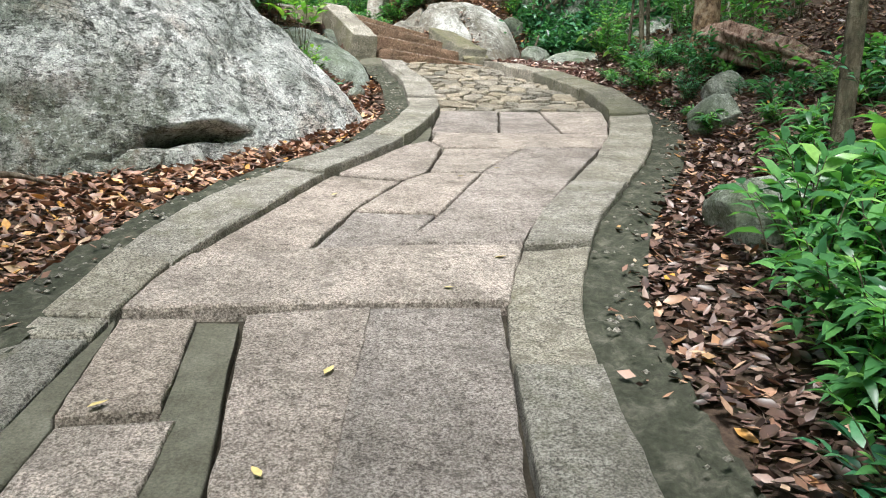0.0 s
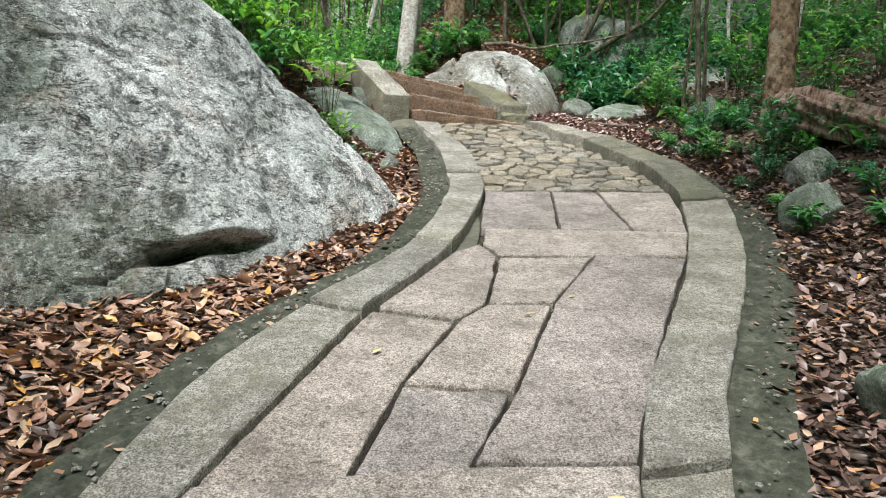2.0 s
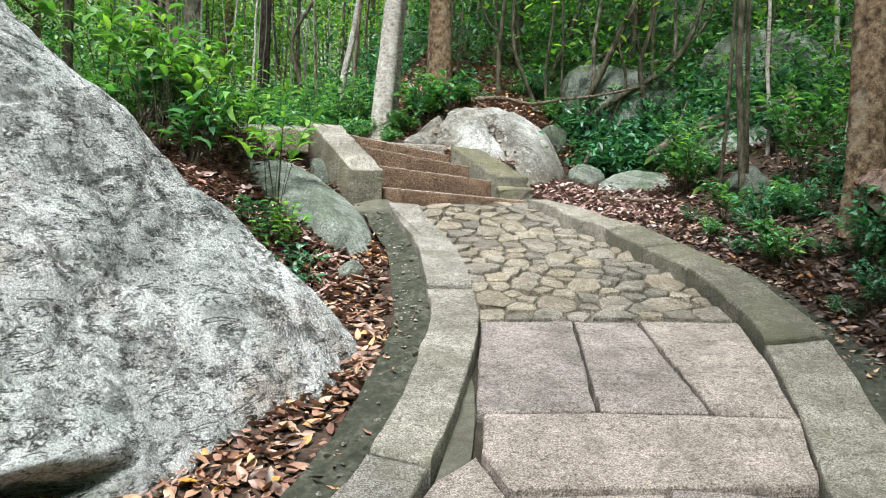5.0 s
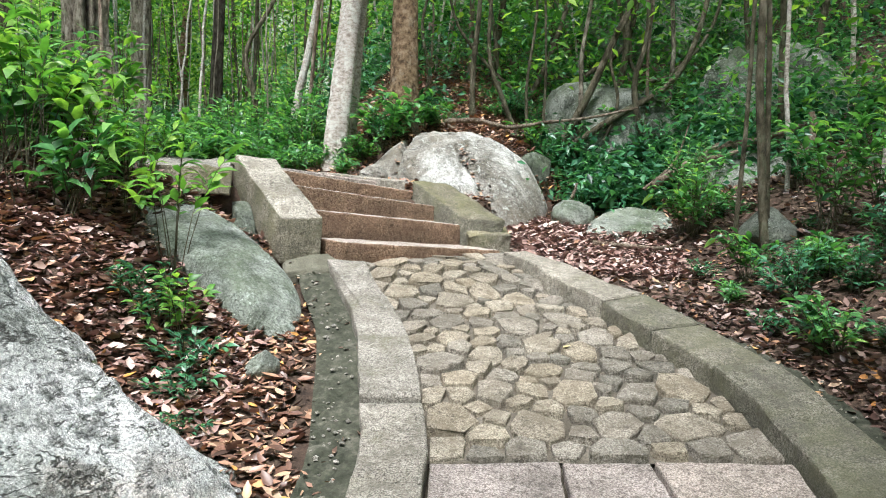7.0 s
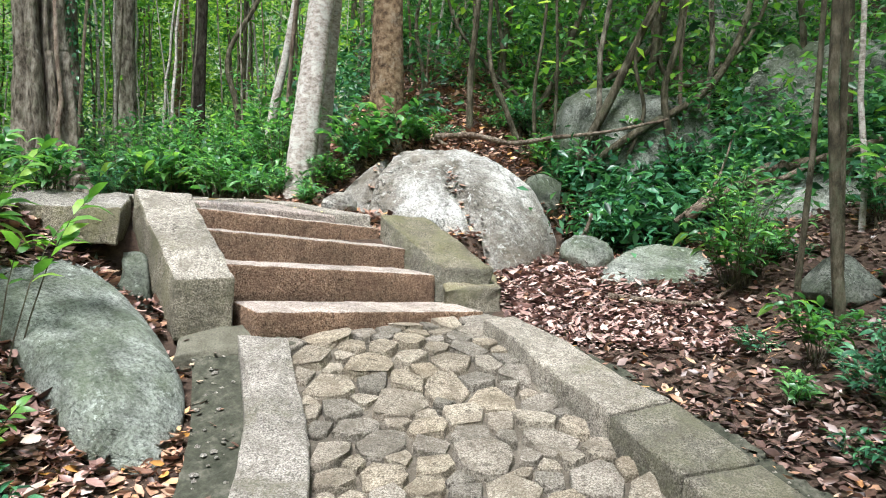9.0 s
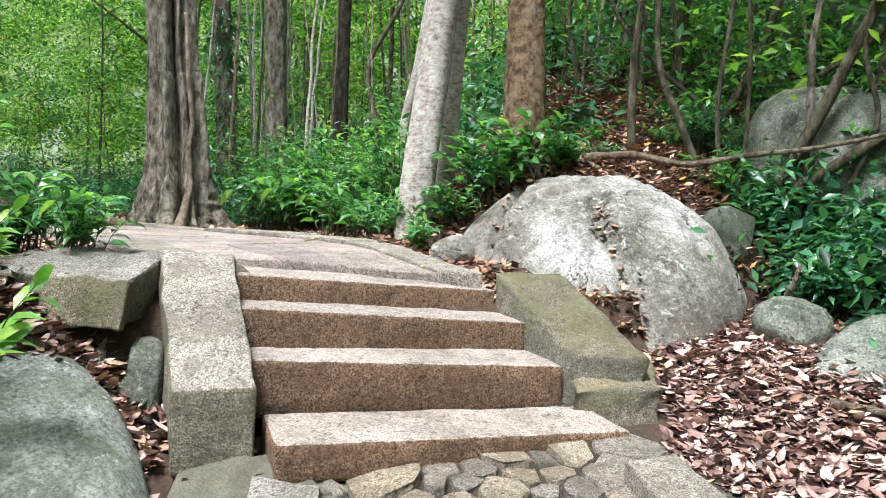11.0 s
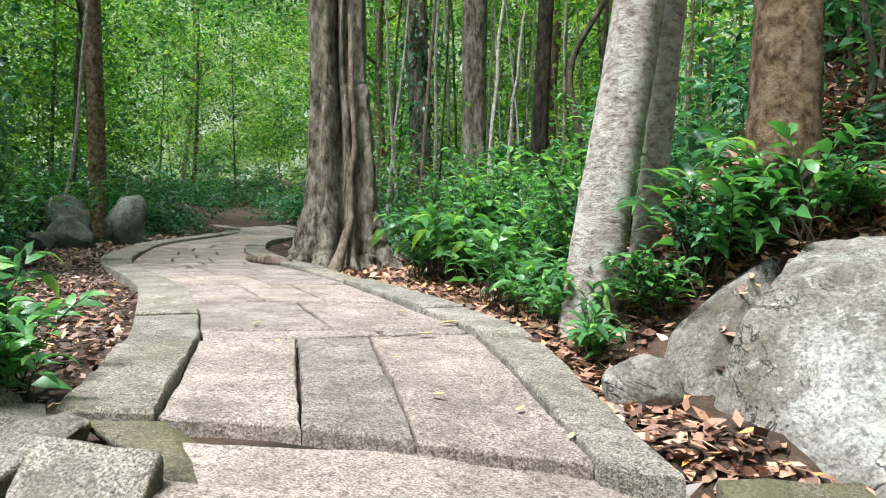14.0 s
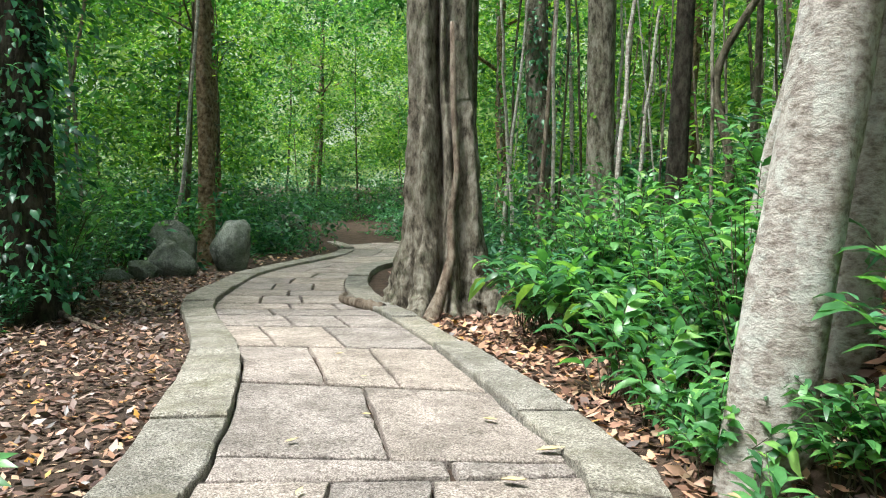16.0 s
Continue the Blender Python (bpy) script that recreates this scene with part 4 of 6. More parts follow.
def lump(outline, height, mat, label, rough=0.03, grooves=(), seed=0, rings=34, around=130, sink=0.45):
    """A rock from its outline in plan and height(x, y, s), s running from 0 at its middle to 1 at its edge; grooves are cut along lines."""
    ring0 = spline([*outline, outline[0]], around + 1)[:-1]
    mid = ring0.mean(0)
    off = Vector((seed * 3.1, seed * 7.7, seed * 1.3))

    def z_at(x, y, s):
        z = float(height(x, y, s))
        for x0, y0, x1, y1, wide, deep in grooves:
            dx, dy = x1 - x0, y1 - y0
            u = max(0.0, min(1.0, ((x - x0) * dx + (y - y0) * dy) / (dx * dx + dy * dy)))
            gap = math.hypot(x - x0 - u * dx + 0.02 * math.sin(9 * u), y - y0 - u * dy)
            z -= deep * math.exp(-((gap / wide) ** 2))
        p = Vector((x, y, z))
        return z + rough * (noise.fractal(p * 2.0 + off, 1.0, 2.0, 5) + 0.35 * noise.fractal(p * 9 + off, 1.0, 2.0, 3))

    bm = bmesh.new()
    rows = []
    for k in range(rings + 1):
        s = k / rings
        rows.append([bm.verts.new((*(mid + (q - mid) * s), z_at(*(mid + (q - mid) * s), s))) for q in (ring0 if k else ring0[:1])])
    rows.append([bm.verts.new((*(mid + (q - mid) * 1.01), v.co.z - sink)) for q, v in zip(ring0, rows[-1])])
    for i in range(around):
        j = (i + 1) % around
        bm.faces.new((rows[0][0], rows[1][i], rows[1][j]))
        for a, b in zip(rows[1:], rows[2:]):
            bm.faces.new((a[i], b[i], b[j], a[j]))
    bmesh.ops.recalc_face_normals(bm, faces=bm.faces)
    return tagged(mesh_object("rock", bm, mat, smooth=True), label, "rock"), z_at


BOULDER_LINE = [(-1.0, 13.3), (-0.72, 12.9), (-0.45, 12.64), (-0.12, 12.42), (0.16, 12.26), (0.4, 12.12), (0.66, 12.16), (1.0, 12.56), (1.24, 13.1), (1.3, 13.55), (1.05, 13.95), (0.4, 14.15), (-0.4, 14.1), (-0.9, 13.8)]


def boulder_top(x, y, s):
    return 3.32 - 0.375 * (x - 0.1) ** 2 - 0.6 * min(0.0, y - 13.5) ** 2 - 0.04 * smooth01((-0.42 - x) / 0.12) - 0.30 * s**7


pale_boulder, boulder_z = lump(BOULDER_LINE, boulder_top, PALEROCK, "pale rounded boulder beside the stairs, cracked on top", 0.05, ((-0.28, 13.8, -0.55, 12.6, 0.045, 0.17), (0.22, 12.95, 0.56, 12.36, 0.075, 0.13), (-0.1, 13.3, 0.35, 13.15, 0.02, 0.05), (-0.25, 13.0, 0.1, 13.05, 0.02, 0.05), (0.7, 13.5, 0.95, 12.9, 0.03, 0.04)), 3, 44, 170)
lump([(-2.35, 9.98), (-2.1, 10.28), (-1.86, 10.38), (-1.41, 10.17), (-1.0, 9.74), (-0.92, 9.35), (-0.98, 9.18), (-1.25, 9.2), (-1.64, 9.48), (-2.05, 9.7)], lambda x, y, s: 1.955 - 0.343 * (x + 0.996) + 0.34 * (y - 9.765) + 0.03 * (1 - s * s) - 0.13 * s**7, LICHENROCK, "flat sloping green-lichened rock slab under the wall", 0.022, (), 5)
lump([(1.36, 11.98), (1.62, 11.86), (2.1, 11.78), (2.48, 11.8), (2.62, 12.3), (2.45, 12.72), (1.95, 12.78), (1.62, 12.5)], lambda x, y, s: 2.13 + 0.42 * (y - 11.9) + 0.05 * (x - 1.4) + 0.04 * (1 - s * s) - 0.10 * s**6, GREENROCK, "flat grey rock on the leaf slope", 0.035, (), 7)
lump([(2.95, 13.3), (3.2, 12.75), (3.75, 12.55), (4.1, 12.8), (4.0, 13.3), (3.5, 13.6)], lambda x, y, s: 2.98 + 0.30 * (y - 12.9) + 0.16 * (x - 3.4) + 0.05 * (1 - s * s) - 0.10 * s**6, GREENROCK, "pale flat rock under a fallen branch", 0.035, (), 8)
lump([(1.45, 14.35), (1.9, 14.0), (2.6, 13.95), (3.05, 14.15), (3.1, 14.7), (2.6, 15.2), (1.8, 15.2), (1.4, 14.8)], lambda x, y, s: 3.98 + 0.10 * (y - 14.4) - 0.14 * (x - 2.2) + 0.10 * (1 - s * s) - 0.30 * s**9, GREENROCK, "large flat-topped grey hillside rock", 0.07, ((1.9, 14.1, 2.8, 14.9, 0.03, 0.06),), 9, sink=1.1)
lump([(3.5, 14.75), (4.0, 14.25), (4.9, 14.15), (5.6, 14.5), (5.7, 15.2), (4.9, 15.7), (3.9, 15.6)], lambda x, y, s: 4.55 + 0.15 * (y - 14.8) - 0.05 * (x - 4.5) + 0.2 * (1 - s * s) - 0.5 * s**5, GREENROCK, "broad pale grey rock on the hillside", 0.10, ((3.9, 15.0, 5.2, 14.5, 0.04, 0.08),), 10, sink=1.5)
boulder((-0.72, 12.62, 2.74), (0.16, 0.13, 0.12), 20, 4, PALEROCK, "small pale stone against the boulder", 0.14, 4)
boulder((-1.0, 8.72, 1.55), (0.11, 0.09, 0.10), 10, 6, GREENROCK, "small mossy stone in leaf litter", 0.1, 4, 0.3)
boulder((2.4, 6.65, 1.36), (0.34, 0.25, 0.22), 30, 7, GREENROCK, "mossy green rock beside the gutter", 0.1, 4, 0.3)
boulder((1.66, 3.85, 0.80), (0.40, 0.30, 0.30), 60, 8, GREENROCK, "mossy yellow-green rock among plants", 0.1, 4, 0.3)
boulder((2.75, 7.6, 1.60), (0.32, 0.26, 0.26), 60, 28, GREENROCK, "lichened rock on the slope", 0.1, 4, 0.3)
boulder((1.5, 12.72, 2.36), (0.25, 0.2, 0.2), 15, 10, GREENROCK, "dark rounded stone on the leaf slope", 0.14, 4)
boulder((4.6, 18.6, 5.7), (1.9, 1.2, 1.1), 5, 15, GREENROCK, "tall rock high on the slope", 0.12, 5, 0.2)
boulder((6.6, 12.0, 4.0), (1.4, 0.9, 0.9), 40, 16, GREENROCK, "grey rock behind the trees", 0.12, 5)
boulder((-10.5, 15.95, 2.75), (0.42, 0.34, 0.38), 30, 17, DARKROCK, "dark mossy stone beside the path", 0.06, 4, 0.3)
boulder((-11.1, 16.2, 2.9), (0.42, 0.4, 0.5), 70, 19, DARKROCK, "mossy stone in the undergrowth", 0.06, 4, 0.3)
boulder((-10.75, 17.1, 2.95), (0.40, 0.34, 0.52), 10, 18, GREENROCK, "upright mossy stone beside the path", 0.06, 4, 0.3)
boulder((-10.3, 15.45, 2.68), (0.28, 0.2, 0.2), 50, 29, DARKROCK, "small dark stone beside the kerb", 0.06, 4, 0.3)
boulder((-10.4, 15.0, 2.64), (0.36, 0.2, 0.14), 40, 20, GREENROCK, "low flat stone on leaf litter", 0.06, 4, 0.3)
boulder((-16.6, 22.3, 2.85), (0.5, 0.3, 0.42), 40, 30, GREENROCK, "grey stone where the path turns away", 0.06, 4, 0.3)
boulder((3.0, 11.2, 2.35), (0.34, 0.26, 0.2), 40, 31, DARKROCK, "dark stone among leaf litter", 0.06, 4, 0.3)
boulder((1.15, 13.55, 2.85), (0.34, 0.26, 0.26), 40, 32, DARKROCK, "dark stone half hidden by shrubs", 0.06, 4, 0.3)
boulder((-4.4, 18.3, 2.95), (0.5, 0.4, 0.35), 40, 21, GREENROCK, "dark stone behind the fluted tree", 0.14, 4, 0.3)

# ---- trees ----
def limb_path(start, end, n, bend, seed):
    rng = random.Random(seed)
    s, e = Vector(start), Vector(end)
    side = Vector((rng.uniform(-1, 1), rng.uniform(-1, 1), 0))
    out = []
    for i in range(n):
        u = i / (n - 1)
        out.append(s.lerp(e, u) + side * bend * math.sin(u * math.pi) + Vector((rng.uniform(-1, 1), rng.uniform(-1, 1), 0)) * bend * 0.15)
    return out


def crown_mesh(name, seed, count, centre, spread, size, mat, clumps=26):
    """A loose crown: leaves gathered in uneven clumps, with gaps between."""
    r = np.random.RandomState(seed)
    cc = r.normal(size=(clumps, 3)) * np.array(spread) * 0.62 + np.array(centre)
    cs = r.uniform(0.25, 0.75, clumps)
    k = r.randint(0, clumps, count)
    pos = cc[k] + r.normal(size=(count, 3)) * np.array((0.55, 0.55, 0.28)) * cs[k][:, None] * max(spread) * 0.42
    way = r.normal(size=(count, 3)) * (1, 1, 0.35) + (0, 0, -0.25)
    up = r.normal(size=(count, 3)) * 0.45 + (0, 0, 1)
    ln = r.uniform(0.7, 1.3, count) * size
    return leaves_mesh(name, pos, way, up, ln, ln * r.uniform(0.36, 0.5, count), mat, 0.12, True)


def forest_tree(seed, height, radius, crown_from, spread, count, leaf, mat, bark):
    rng = random.Random(seed)
    tree = empty("tree")
    bm = bmesh.new()
    lean = (rng.uniform(-0.06, 0.06) * height, rng.uniform(-0.06, 0.06) * height, height)
    pts = limb_path((0, 0, -0.35), lean, 11, 0.1 + 0.02 * height, seed)
    tube_bm(bm, pts, [radius * (1.35 if i == 0 else 1.0 - 0.075 * i) for i in range(11)], 8, seed=seed)
    for k in range(6):
        i = rng.randint(4, 9)
        a = rng.uniform(0, 6.28)
        ln = rng.uniform(0.8, 1.0) * spread
        tip = pts[i] + Vector((math.cos(a) * ln, math.sin(a) * ln, rng.uniform(0.3, 0.9) * ln))
        tube_bm(bm, limb_path(pts[i], tip, 6, 0.12, seed + k), [radius * 0.42 * (1 - 0.16 * j) for j in range(6)], 5, seed=k)
    part("trunk", bm, bark, tree, smooth=True)
    me = crown_mesh("crown", seed, count, (lean[0] * 0.7, lean[1] * 0.7, (crown_from + height) / 2 + 0.4), (spread, spread, (height - crown_from) * 0.55), leaf, mat)
    ob = new("crown", me)
    ob.parent = tree
    return tree


KINDS = [
    forest_tree(106, 9.5, 0.12, 5.6, 3.0, 4600, 0.18, GREEN, BARK_GREY),
    forest_tree(101, 7.5, 0.05, 1.6, 1.3, 820, 0.16, CANOPY, BARK_THIN),
    forest_tree(102, 9.0, 0.09, 2.6, 1.9, 1050, 0.17, GREEN, BARK_THIN),
    forest_tree(103, 6.0, 0.035, 1.0, 1.1, 780, 0.15, CANOPY, BARK_GREY),
    forest_tree(104, 10.0, 0.13, 3.2, 2.3, 1050, 0.18, CANOPY, BARK_BROWN),
    forest_tree(105, 5.0, 0.03, 0.7, 1.0, 800, 0.14, DEEP, BARK_THIN),
]
TREE_LABELS = ("added unseen tall tree with a broad shading crown", "slender forest tree with a loose light-green crown", "straight thin tree with mid-green foliage", "thin sapling with fresh green leaves", "brown-barked forest tree with a high crown", "young dark-leaved tree in the undergrowth")
low_line, up_line = spline([((a[0] + b[0]) / 2, (a[1] + b[1]) / 2) for a, b in zip(LOW_L_IN, [LOW_R_IN[i] for i in (0, 1, 2, 3, 4, 5, 6, 7, 8, 10, 12, 13)])], 60), spline([((a[0] + b[0]) / 2, (a[1] + b[1]) / 2) for a, b in zip(UP_L, UP_R)], 60)
way_line = np.vstack([low_line, up_line, [(0.2, -1.0 - 0.5 * k) for k in range(16)]])


def clear_of_path(x, y, far):
    return np.min(np.hypot(way_line[:, 0] - x, way_line[:, 1] - y)) > far


def in_rock(x, y):
    return math.hypot(x + 4.0, y - 7.0) < 3.4 or math.hypot((x - 0.1) / 1.4, y - 13.0) < 0.9


rng = random.Random(21)
placed = []


def stand(k, x, y, scale=1.0):
    m = pose(x, y, float(ground_z(x, y)) - 0.05, 0, 0, rng.uniform(0, 360)) @ Matrix.Scale(scale, 4)
    t = KINDS[k]
    if not t.get("label"):
        tagged(t, TREE_LABELS[k], "tree", "forest trees")
        t.matrix_world = m
        return t
    c = copy_thing(t, m)
    c.matrix_world = m
    return c


# added out of view: crowns that shade path and slope and dim side light
for x, y in ((3.5, 4.7), (5.6, 8.6), (3.4, -1.8), (-4.4, -0.2), (-3.2, -4.5), (1.8, -6.5), (-0.8, -8.5), (5.6, -4.2), (-7.2, -2.5), (-9.0, 3.0)):
    placed.append((x, y))
    stand(0, x, y, rng.uniform(0.95, 1.1))
tries = 0
while len(placed) < 185 and tries < 9000:
    tries += 1
    x, y = rng.uniform(-32, 24), rng.uniform(-12, 46)
    d = math.hypot(x + 3, y - 12)
    if not clear_of_path(x, y, 3.2) or in_rock(x, y) or (x < 0 and y < 10.5 and x > -7.5) or (y < 2 and x > -6 and x < 5):
        continue
    if any(math.hypot(x - a, y - b) < (1.0 if d < 20 else 1.7) for a, b in placed):
        continue
    if rng.random() > (1.0 if d < 22 else 0.75):
        continue
    placed.append((x, y))
    stand(rng.choice((1, 1, 2, 3, 3, 4, 5)), x, y, rng.uniform(0.8, 1.25))


# the trees that stand nearest
def trunk_tree(points, radii, bark, label, sides=20, lobes=None, crown=None):
    base = Vector(points[0])
    tree = empty("tree", base)
    bm = bmesh.new()
    pts = spline([tuple(p) for p in points], 70)
    rad = np.interp(np.linspace(0, 1, 70), np.linspace(0, 1, len(radii)), radii)
    tube_bm(bm, [Vector(p) - base for p in pts], list(rad), sides, lobes)
    part("trunk", bm, bark, tree, smooth=True)
    if crown:
        top = Vector(points[-1]) - base
        ob = new("crown", crown_mesh("crown", crown, 1600, (top.x, top.y, top.z + 0.3), (2.6, 2.6, 1.5), 0.12, GREEN))
        ob.parent = tree
    return tagged(tree, label, "tree")


trunk_tree([(-1.27, 13.36, 2.5), (-1.25, 13.42, 3.1), (-1.20, 13.52, 3.7), (-1.14, 13.64, 4.5), (-1.02, 13.8, 6.5), (-0.9, 13.9, 12.0)], (0.18, 0.142, 0.135, 0.13, 0.12, 0.09), BARK_PALE, "pale mottled leaning tree trunk in undergrowth", 24, lambda a, u: 1 + 0.05 * math.sin(3 * a + 9 * u) + 0.05 * noise.noise(Vector((math.cos(a) * 2, math.sin(a) * 2, u * 22))), 201)
trunk_tree([(-1.14, 13.8, 2.9), (-1.08, 13.95, 4.2), (-0.98, 14.0, 6.0), (-0.85, 14.0, 12.0)], (0.09, 0.07, 0.065, 0.05), BARK_PALE, "slim pale trunk beside the mottled tree", 14, None, 205)
trunk_tree([(-0.47, 13.95, 3.1), (-0.48, 14.0, 4.2), (-0.50, 14.05, 6.0), (-0.5, 14.1, 12.5)], (0.19, 0.165, 0.155, 0.11), BARK_BROWN, "straight brown flaky tree trunk", 20, lambda a, u: 1 + 0.06 * math.sin(4 * a + 7 * u) + 0.07 * noise.noise(Vector((math.cos(a) * 2, math.sin(a) * 2, u * 30))), 202)


def fluted(a, u):
    """Deep ribs, knots and one long open slit on the side towards the path."""
    g = 0.15 * math.sin(5 * a + 1.2 + 0.8 * u) + 0.11 * math.sin(9 * a + 3.5 * u) + 0.07 * math.sin(15 * a - 6 * u)
    slit = -0.72 * math.exp(-(((a - 5.33) / 0.13) ** 2)) * (0.45 + 0.55 * smooth01((u - 0.42) / 0.12)) * (1 - smooth01((u - 0.84) / 0.08))
    hollow = -0.5 * math.exp(-(((a - 4.75) / 0.16) ** 2) - ((u - 0.40) / 0.05) ** 2)
    rim = 0.14 * math.exp(-(((a - 5.58) / 0.11) ** 2))
    return 1 + g * (1.2 - 0.5 * u) + slit + hollow + rim + 0.09 * noise.noise(Vector((math.cos(a) * 4, math.sin(a) * 4, u * 34)))


trunk_tree([(-5.42, 16.25, 2.45), (-5.42, 16.25, 2.85), (-5.42, 16.26, 3.4), (-5.48, 16.28, 4.4), (-5.55, 16.3, 5.6), (-5.6, 16.3, 12.5)], (0.72, 0.47, 0.37, 0.32, 0.29, 0.2), BARK_GREY, "thick deeply fluted grey-brown tree at the bend", 150, fluted, 203)
root = bmesh.new()
tube_bm(root, [Vector(p) for p in ((-5.0, 15.60, 2.6), (-5.06, 15.82, 2.85), (-5.07, 15.98, 3.2), (-5.15, 16.05, 3.6), (-5.12, 16.10, 4.0), (-5.20, 16.13, 4.6), (-5.24, 16.14, 5.4))], (0.085, 0.055, 0.042, 0.036, 0.033, 0.03, 0.02), 10)
tagged(mesh_object("aerial_root", root, WOOD, smooth=True), "pale aerial root clinging to the fluted trunk", "root")
for k, (x, y, r) in enumerate(((-7.2, 20.3, 0.19), (-6.35, 20.6, 0.22), (-4.28, 18.8, 0.11), (-7.35, 13.05, 0.20), (-12.1, 17.4, 0.13), (-11.2, 13.4, 0.16), (-15.5, 19.5, 0.15), (2.98, 8.95, 0.125), (-9.8, 21.5, 0.13))):
    g = float(ground_z(x, y))
    bk = (BARK_GREY, BARK_GREY, BARK_DARK, BARK_DARK, BARK_BROWN, BARK_THIN, BARK_BROWN, BARK_BROWN, BARK_THIN)[k]
    trunk_tree([(x, y, g - 0.25), (x + 0.02, y, g + 0.5), (x + 0.05 * (k % 3 - 1), y + 0.03, g + 2), (x + 0.12 * (k % 3 - 1), y, g + 4), (x + 0.2 * (k % 3 - 1), y, g + 9)], (r * 1.6, r * 1.15, r, r * 0.92, r * 0.6), bk, ("fluted grey trunk in the forest", "thick grey trunk in the forest", "dark slim trunk in the forest", "dark trunk with clinging leaves beside litter", "brown trunk behind mossy stones", "dark trunk in the forest", "brown trunk in the forest", "brown trunk on the leaf slope", "dark trunk in the forest")[k], 18, lambda a, u: 1 + 0.10 * math.sin(4 * a + 5 * u) + 0.05 * math.sin(9 * a), 220 + k)


def clinging_leaves(x, y, count, low, tall, wide, seed):
    r = np.random.RandomState(seed)
    a, h = r.uniform(0, 6.283, count), r.uniform(low, tall, count)
    d = wide * (0.55 + 0.6 * r.uniform(0, 1, count) ** 2) * (1 + 0.5 * np.sin(h * 4 + a * 2))
    pos = np.stack([x + np.cos(a) * d, y + np.sin(a) * d, float(ground_z(x, y)) + h], 1)
    way = np.stack([np.cos(a), np.sin(a), r.normal(-0.5, 0.5, count)], 1) + r.normal(size=(count, 3)) * 0.5
    ln = r.uniform(0.06, 0.13, count)
    return tagged(new("ivy", leaves_mesh("ivy", pos, way, r.normal(size=(count, 3)) * 0.4 + (0, 0, 1), ln, ln * 0.5, DEEP, 0.2)), "dark climbing leaves clinging to the trunk", "ivy", kind="stuff")


clinging_leaves(-7.35, 13.05, 2600, 0.2, 3.6, 0.42, 401)
clinging_leaves(-7.2, 20.3, 1200, 0.5, 4.0, 0.34, 402)


# thin poles and lianas
def pole(x, y, height, r, lean, seed, bark=BARK_THIN):
    g = float(ground_z(x, y))
    bm = bmesh.new()
    tube_bm(bm, [p - Vector((x, y, g)) for p in limb_path((x, y, g - 0.2), (x + lean[0], y + lean[1], g + height), 12, 0.05 * height * 0.5, seed)], [r * (1.15 - 0.055 * i) for i in range(12)], 7, seed=seed)
    ob = mesh_object("sapling", bm, bark, smooth=True)
    ob.location = (x, y, g)
    return tagged(ob, "thin bare sapling stem among undergrowth", "sapling", "thin saplings")


pole(2.76, 10.71, 6, 0.035, (-0.1, 0.0), 1)
pole(2.6, 4.95, 5, 0.06, (0.0, 0.2), 2)
pole(-2.28, 15.65, 5, 0.06, (0.9, 0.3), 3, BARK_PALE)
for k in range(190):
    while True:
        x, y = rng.uniform(-13, 8), rng.uniform(9, 27)
        if clear_of_path(x, y, 2.6) and not in_rock(x, y) and not (x < -1 and y < 13) and not (-0.6 < x < 2.2 and y < 15.3):
            break
    pole(x, y, rng.uniform(4, 8), rng.uniform(0.012, 0.038), (rng.uniform(-0.6, 0.6), rng.uniform(-0.6, 0.6)), 300 + k, rng.choice((BARK_THIN, BARK_GREY, WOOD, BARK_PALE)))


def liana(points, r, label="dark woody liana looping up the hillside"):
    base = Vector(points[0])
    bm = bmesh.new()
    pts = spline(points, 26)
    tube_bm(bm, [Vector(p) - base for p in pts], [r * (1.1 - 0.02 * i) for i in range(26)], 7)
    ob = mesh_object("liana", bm, BARK_THIN, smooth=True)
    ob.location = base
    return tagged(ob, label, "liana")


liana([(1.1, 15.2, 3.7), (1.5, 15.3, 4.5), (1.8, 15.4, 5.4), (2.2, 15.6, 6.4), (2.3, 15.8, 8.0)], 0.04)
liana([(1.5, 15.0, 3.6), (1.9, 15.0, 4.2), (2.6, 15.2, 4.8), (2.8, 15.4, 6.0), (2.8, 15.6, 7.6)], 0.035)
liana([(0.9, 15.6, 3.8), (0.75, 15.7, 5.0), (0.5, 15.8, 6.4), (0.4, 15.8, 8.0)], 0.028)
liana([(2.2, 14.6, 3.5), (2.6, 14.6, 4.1), (3.1, 14.7, 4.3), (3.7, 14.8, 5.1), (4.0, 15.0, 7.0)], 0.032)
liana([(1.2, 14.9, 3.5), (1.0, 14.9, 4.0), (0.6, 15.0, 4.4), (0.1, 15.1, 5.2), (0.0, 15.2, 7.0)], 0.025)
liana([(3.0, 15.0, 3.9), (2.6, 15.0, 4.5), (2.4, 15.1, 5.4), (1.9, 15.3, 6.2), (1.6, 15.5, 7.8)], 0.03)
liana([(-3.6, 18.2, 3.0), (-3.3, 18.0, 4.0), (-3.5, 18.1, 5.0), (-3.0, 18.3, 6.2), (-3.1, 18.4, 8.0)], 0.05)
liana([(-0.6, 15.6, 3.4), (-0.2, 15.6, 4.2), (-0.3, 15.7, 5.2), (0.2, 15.8, 6.6)], 0.03)


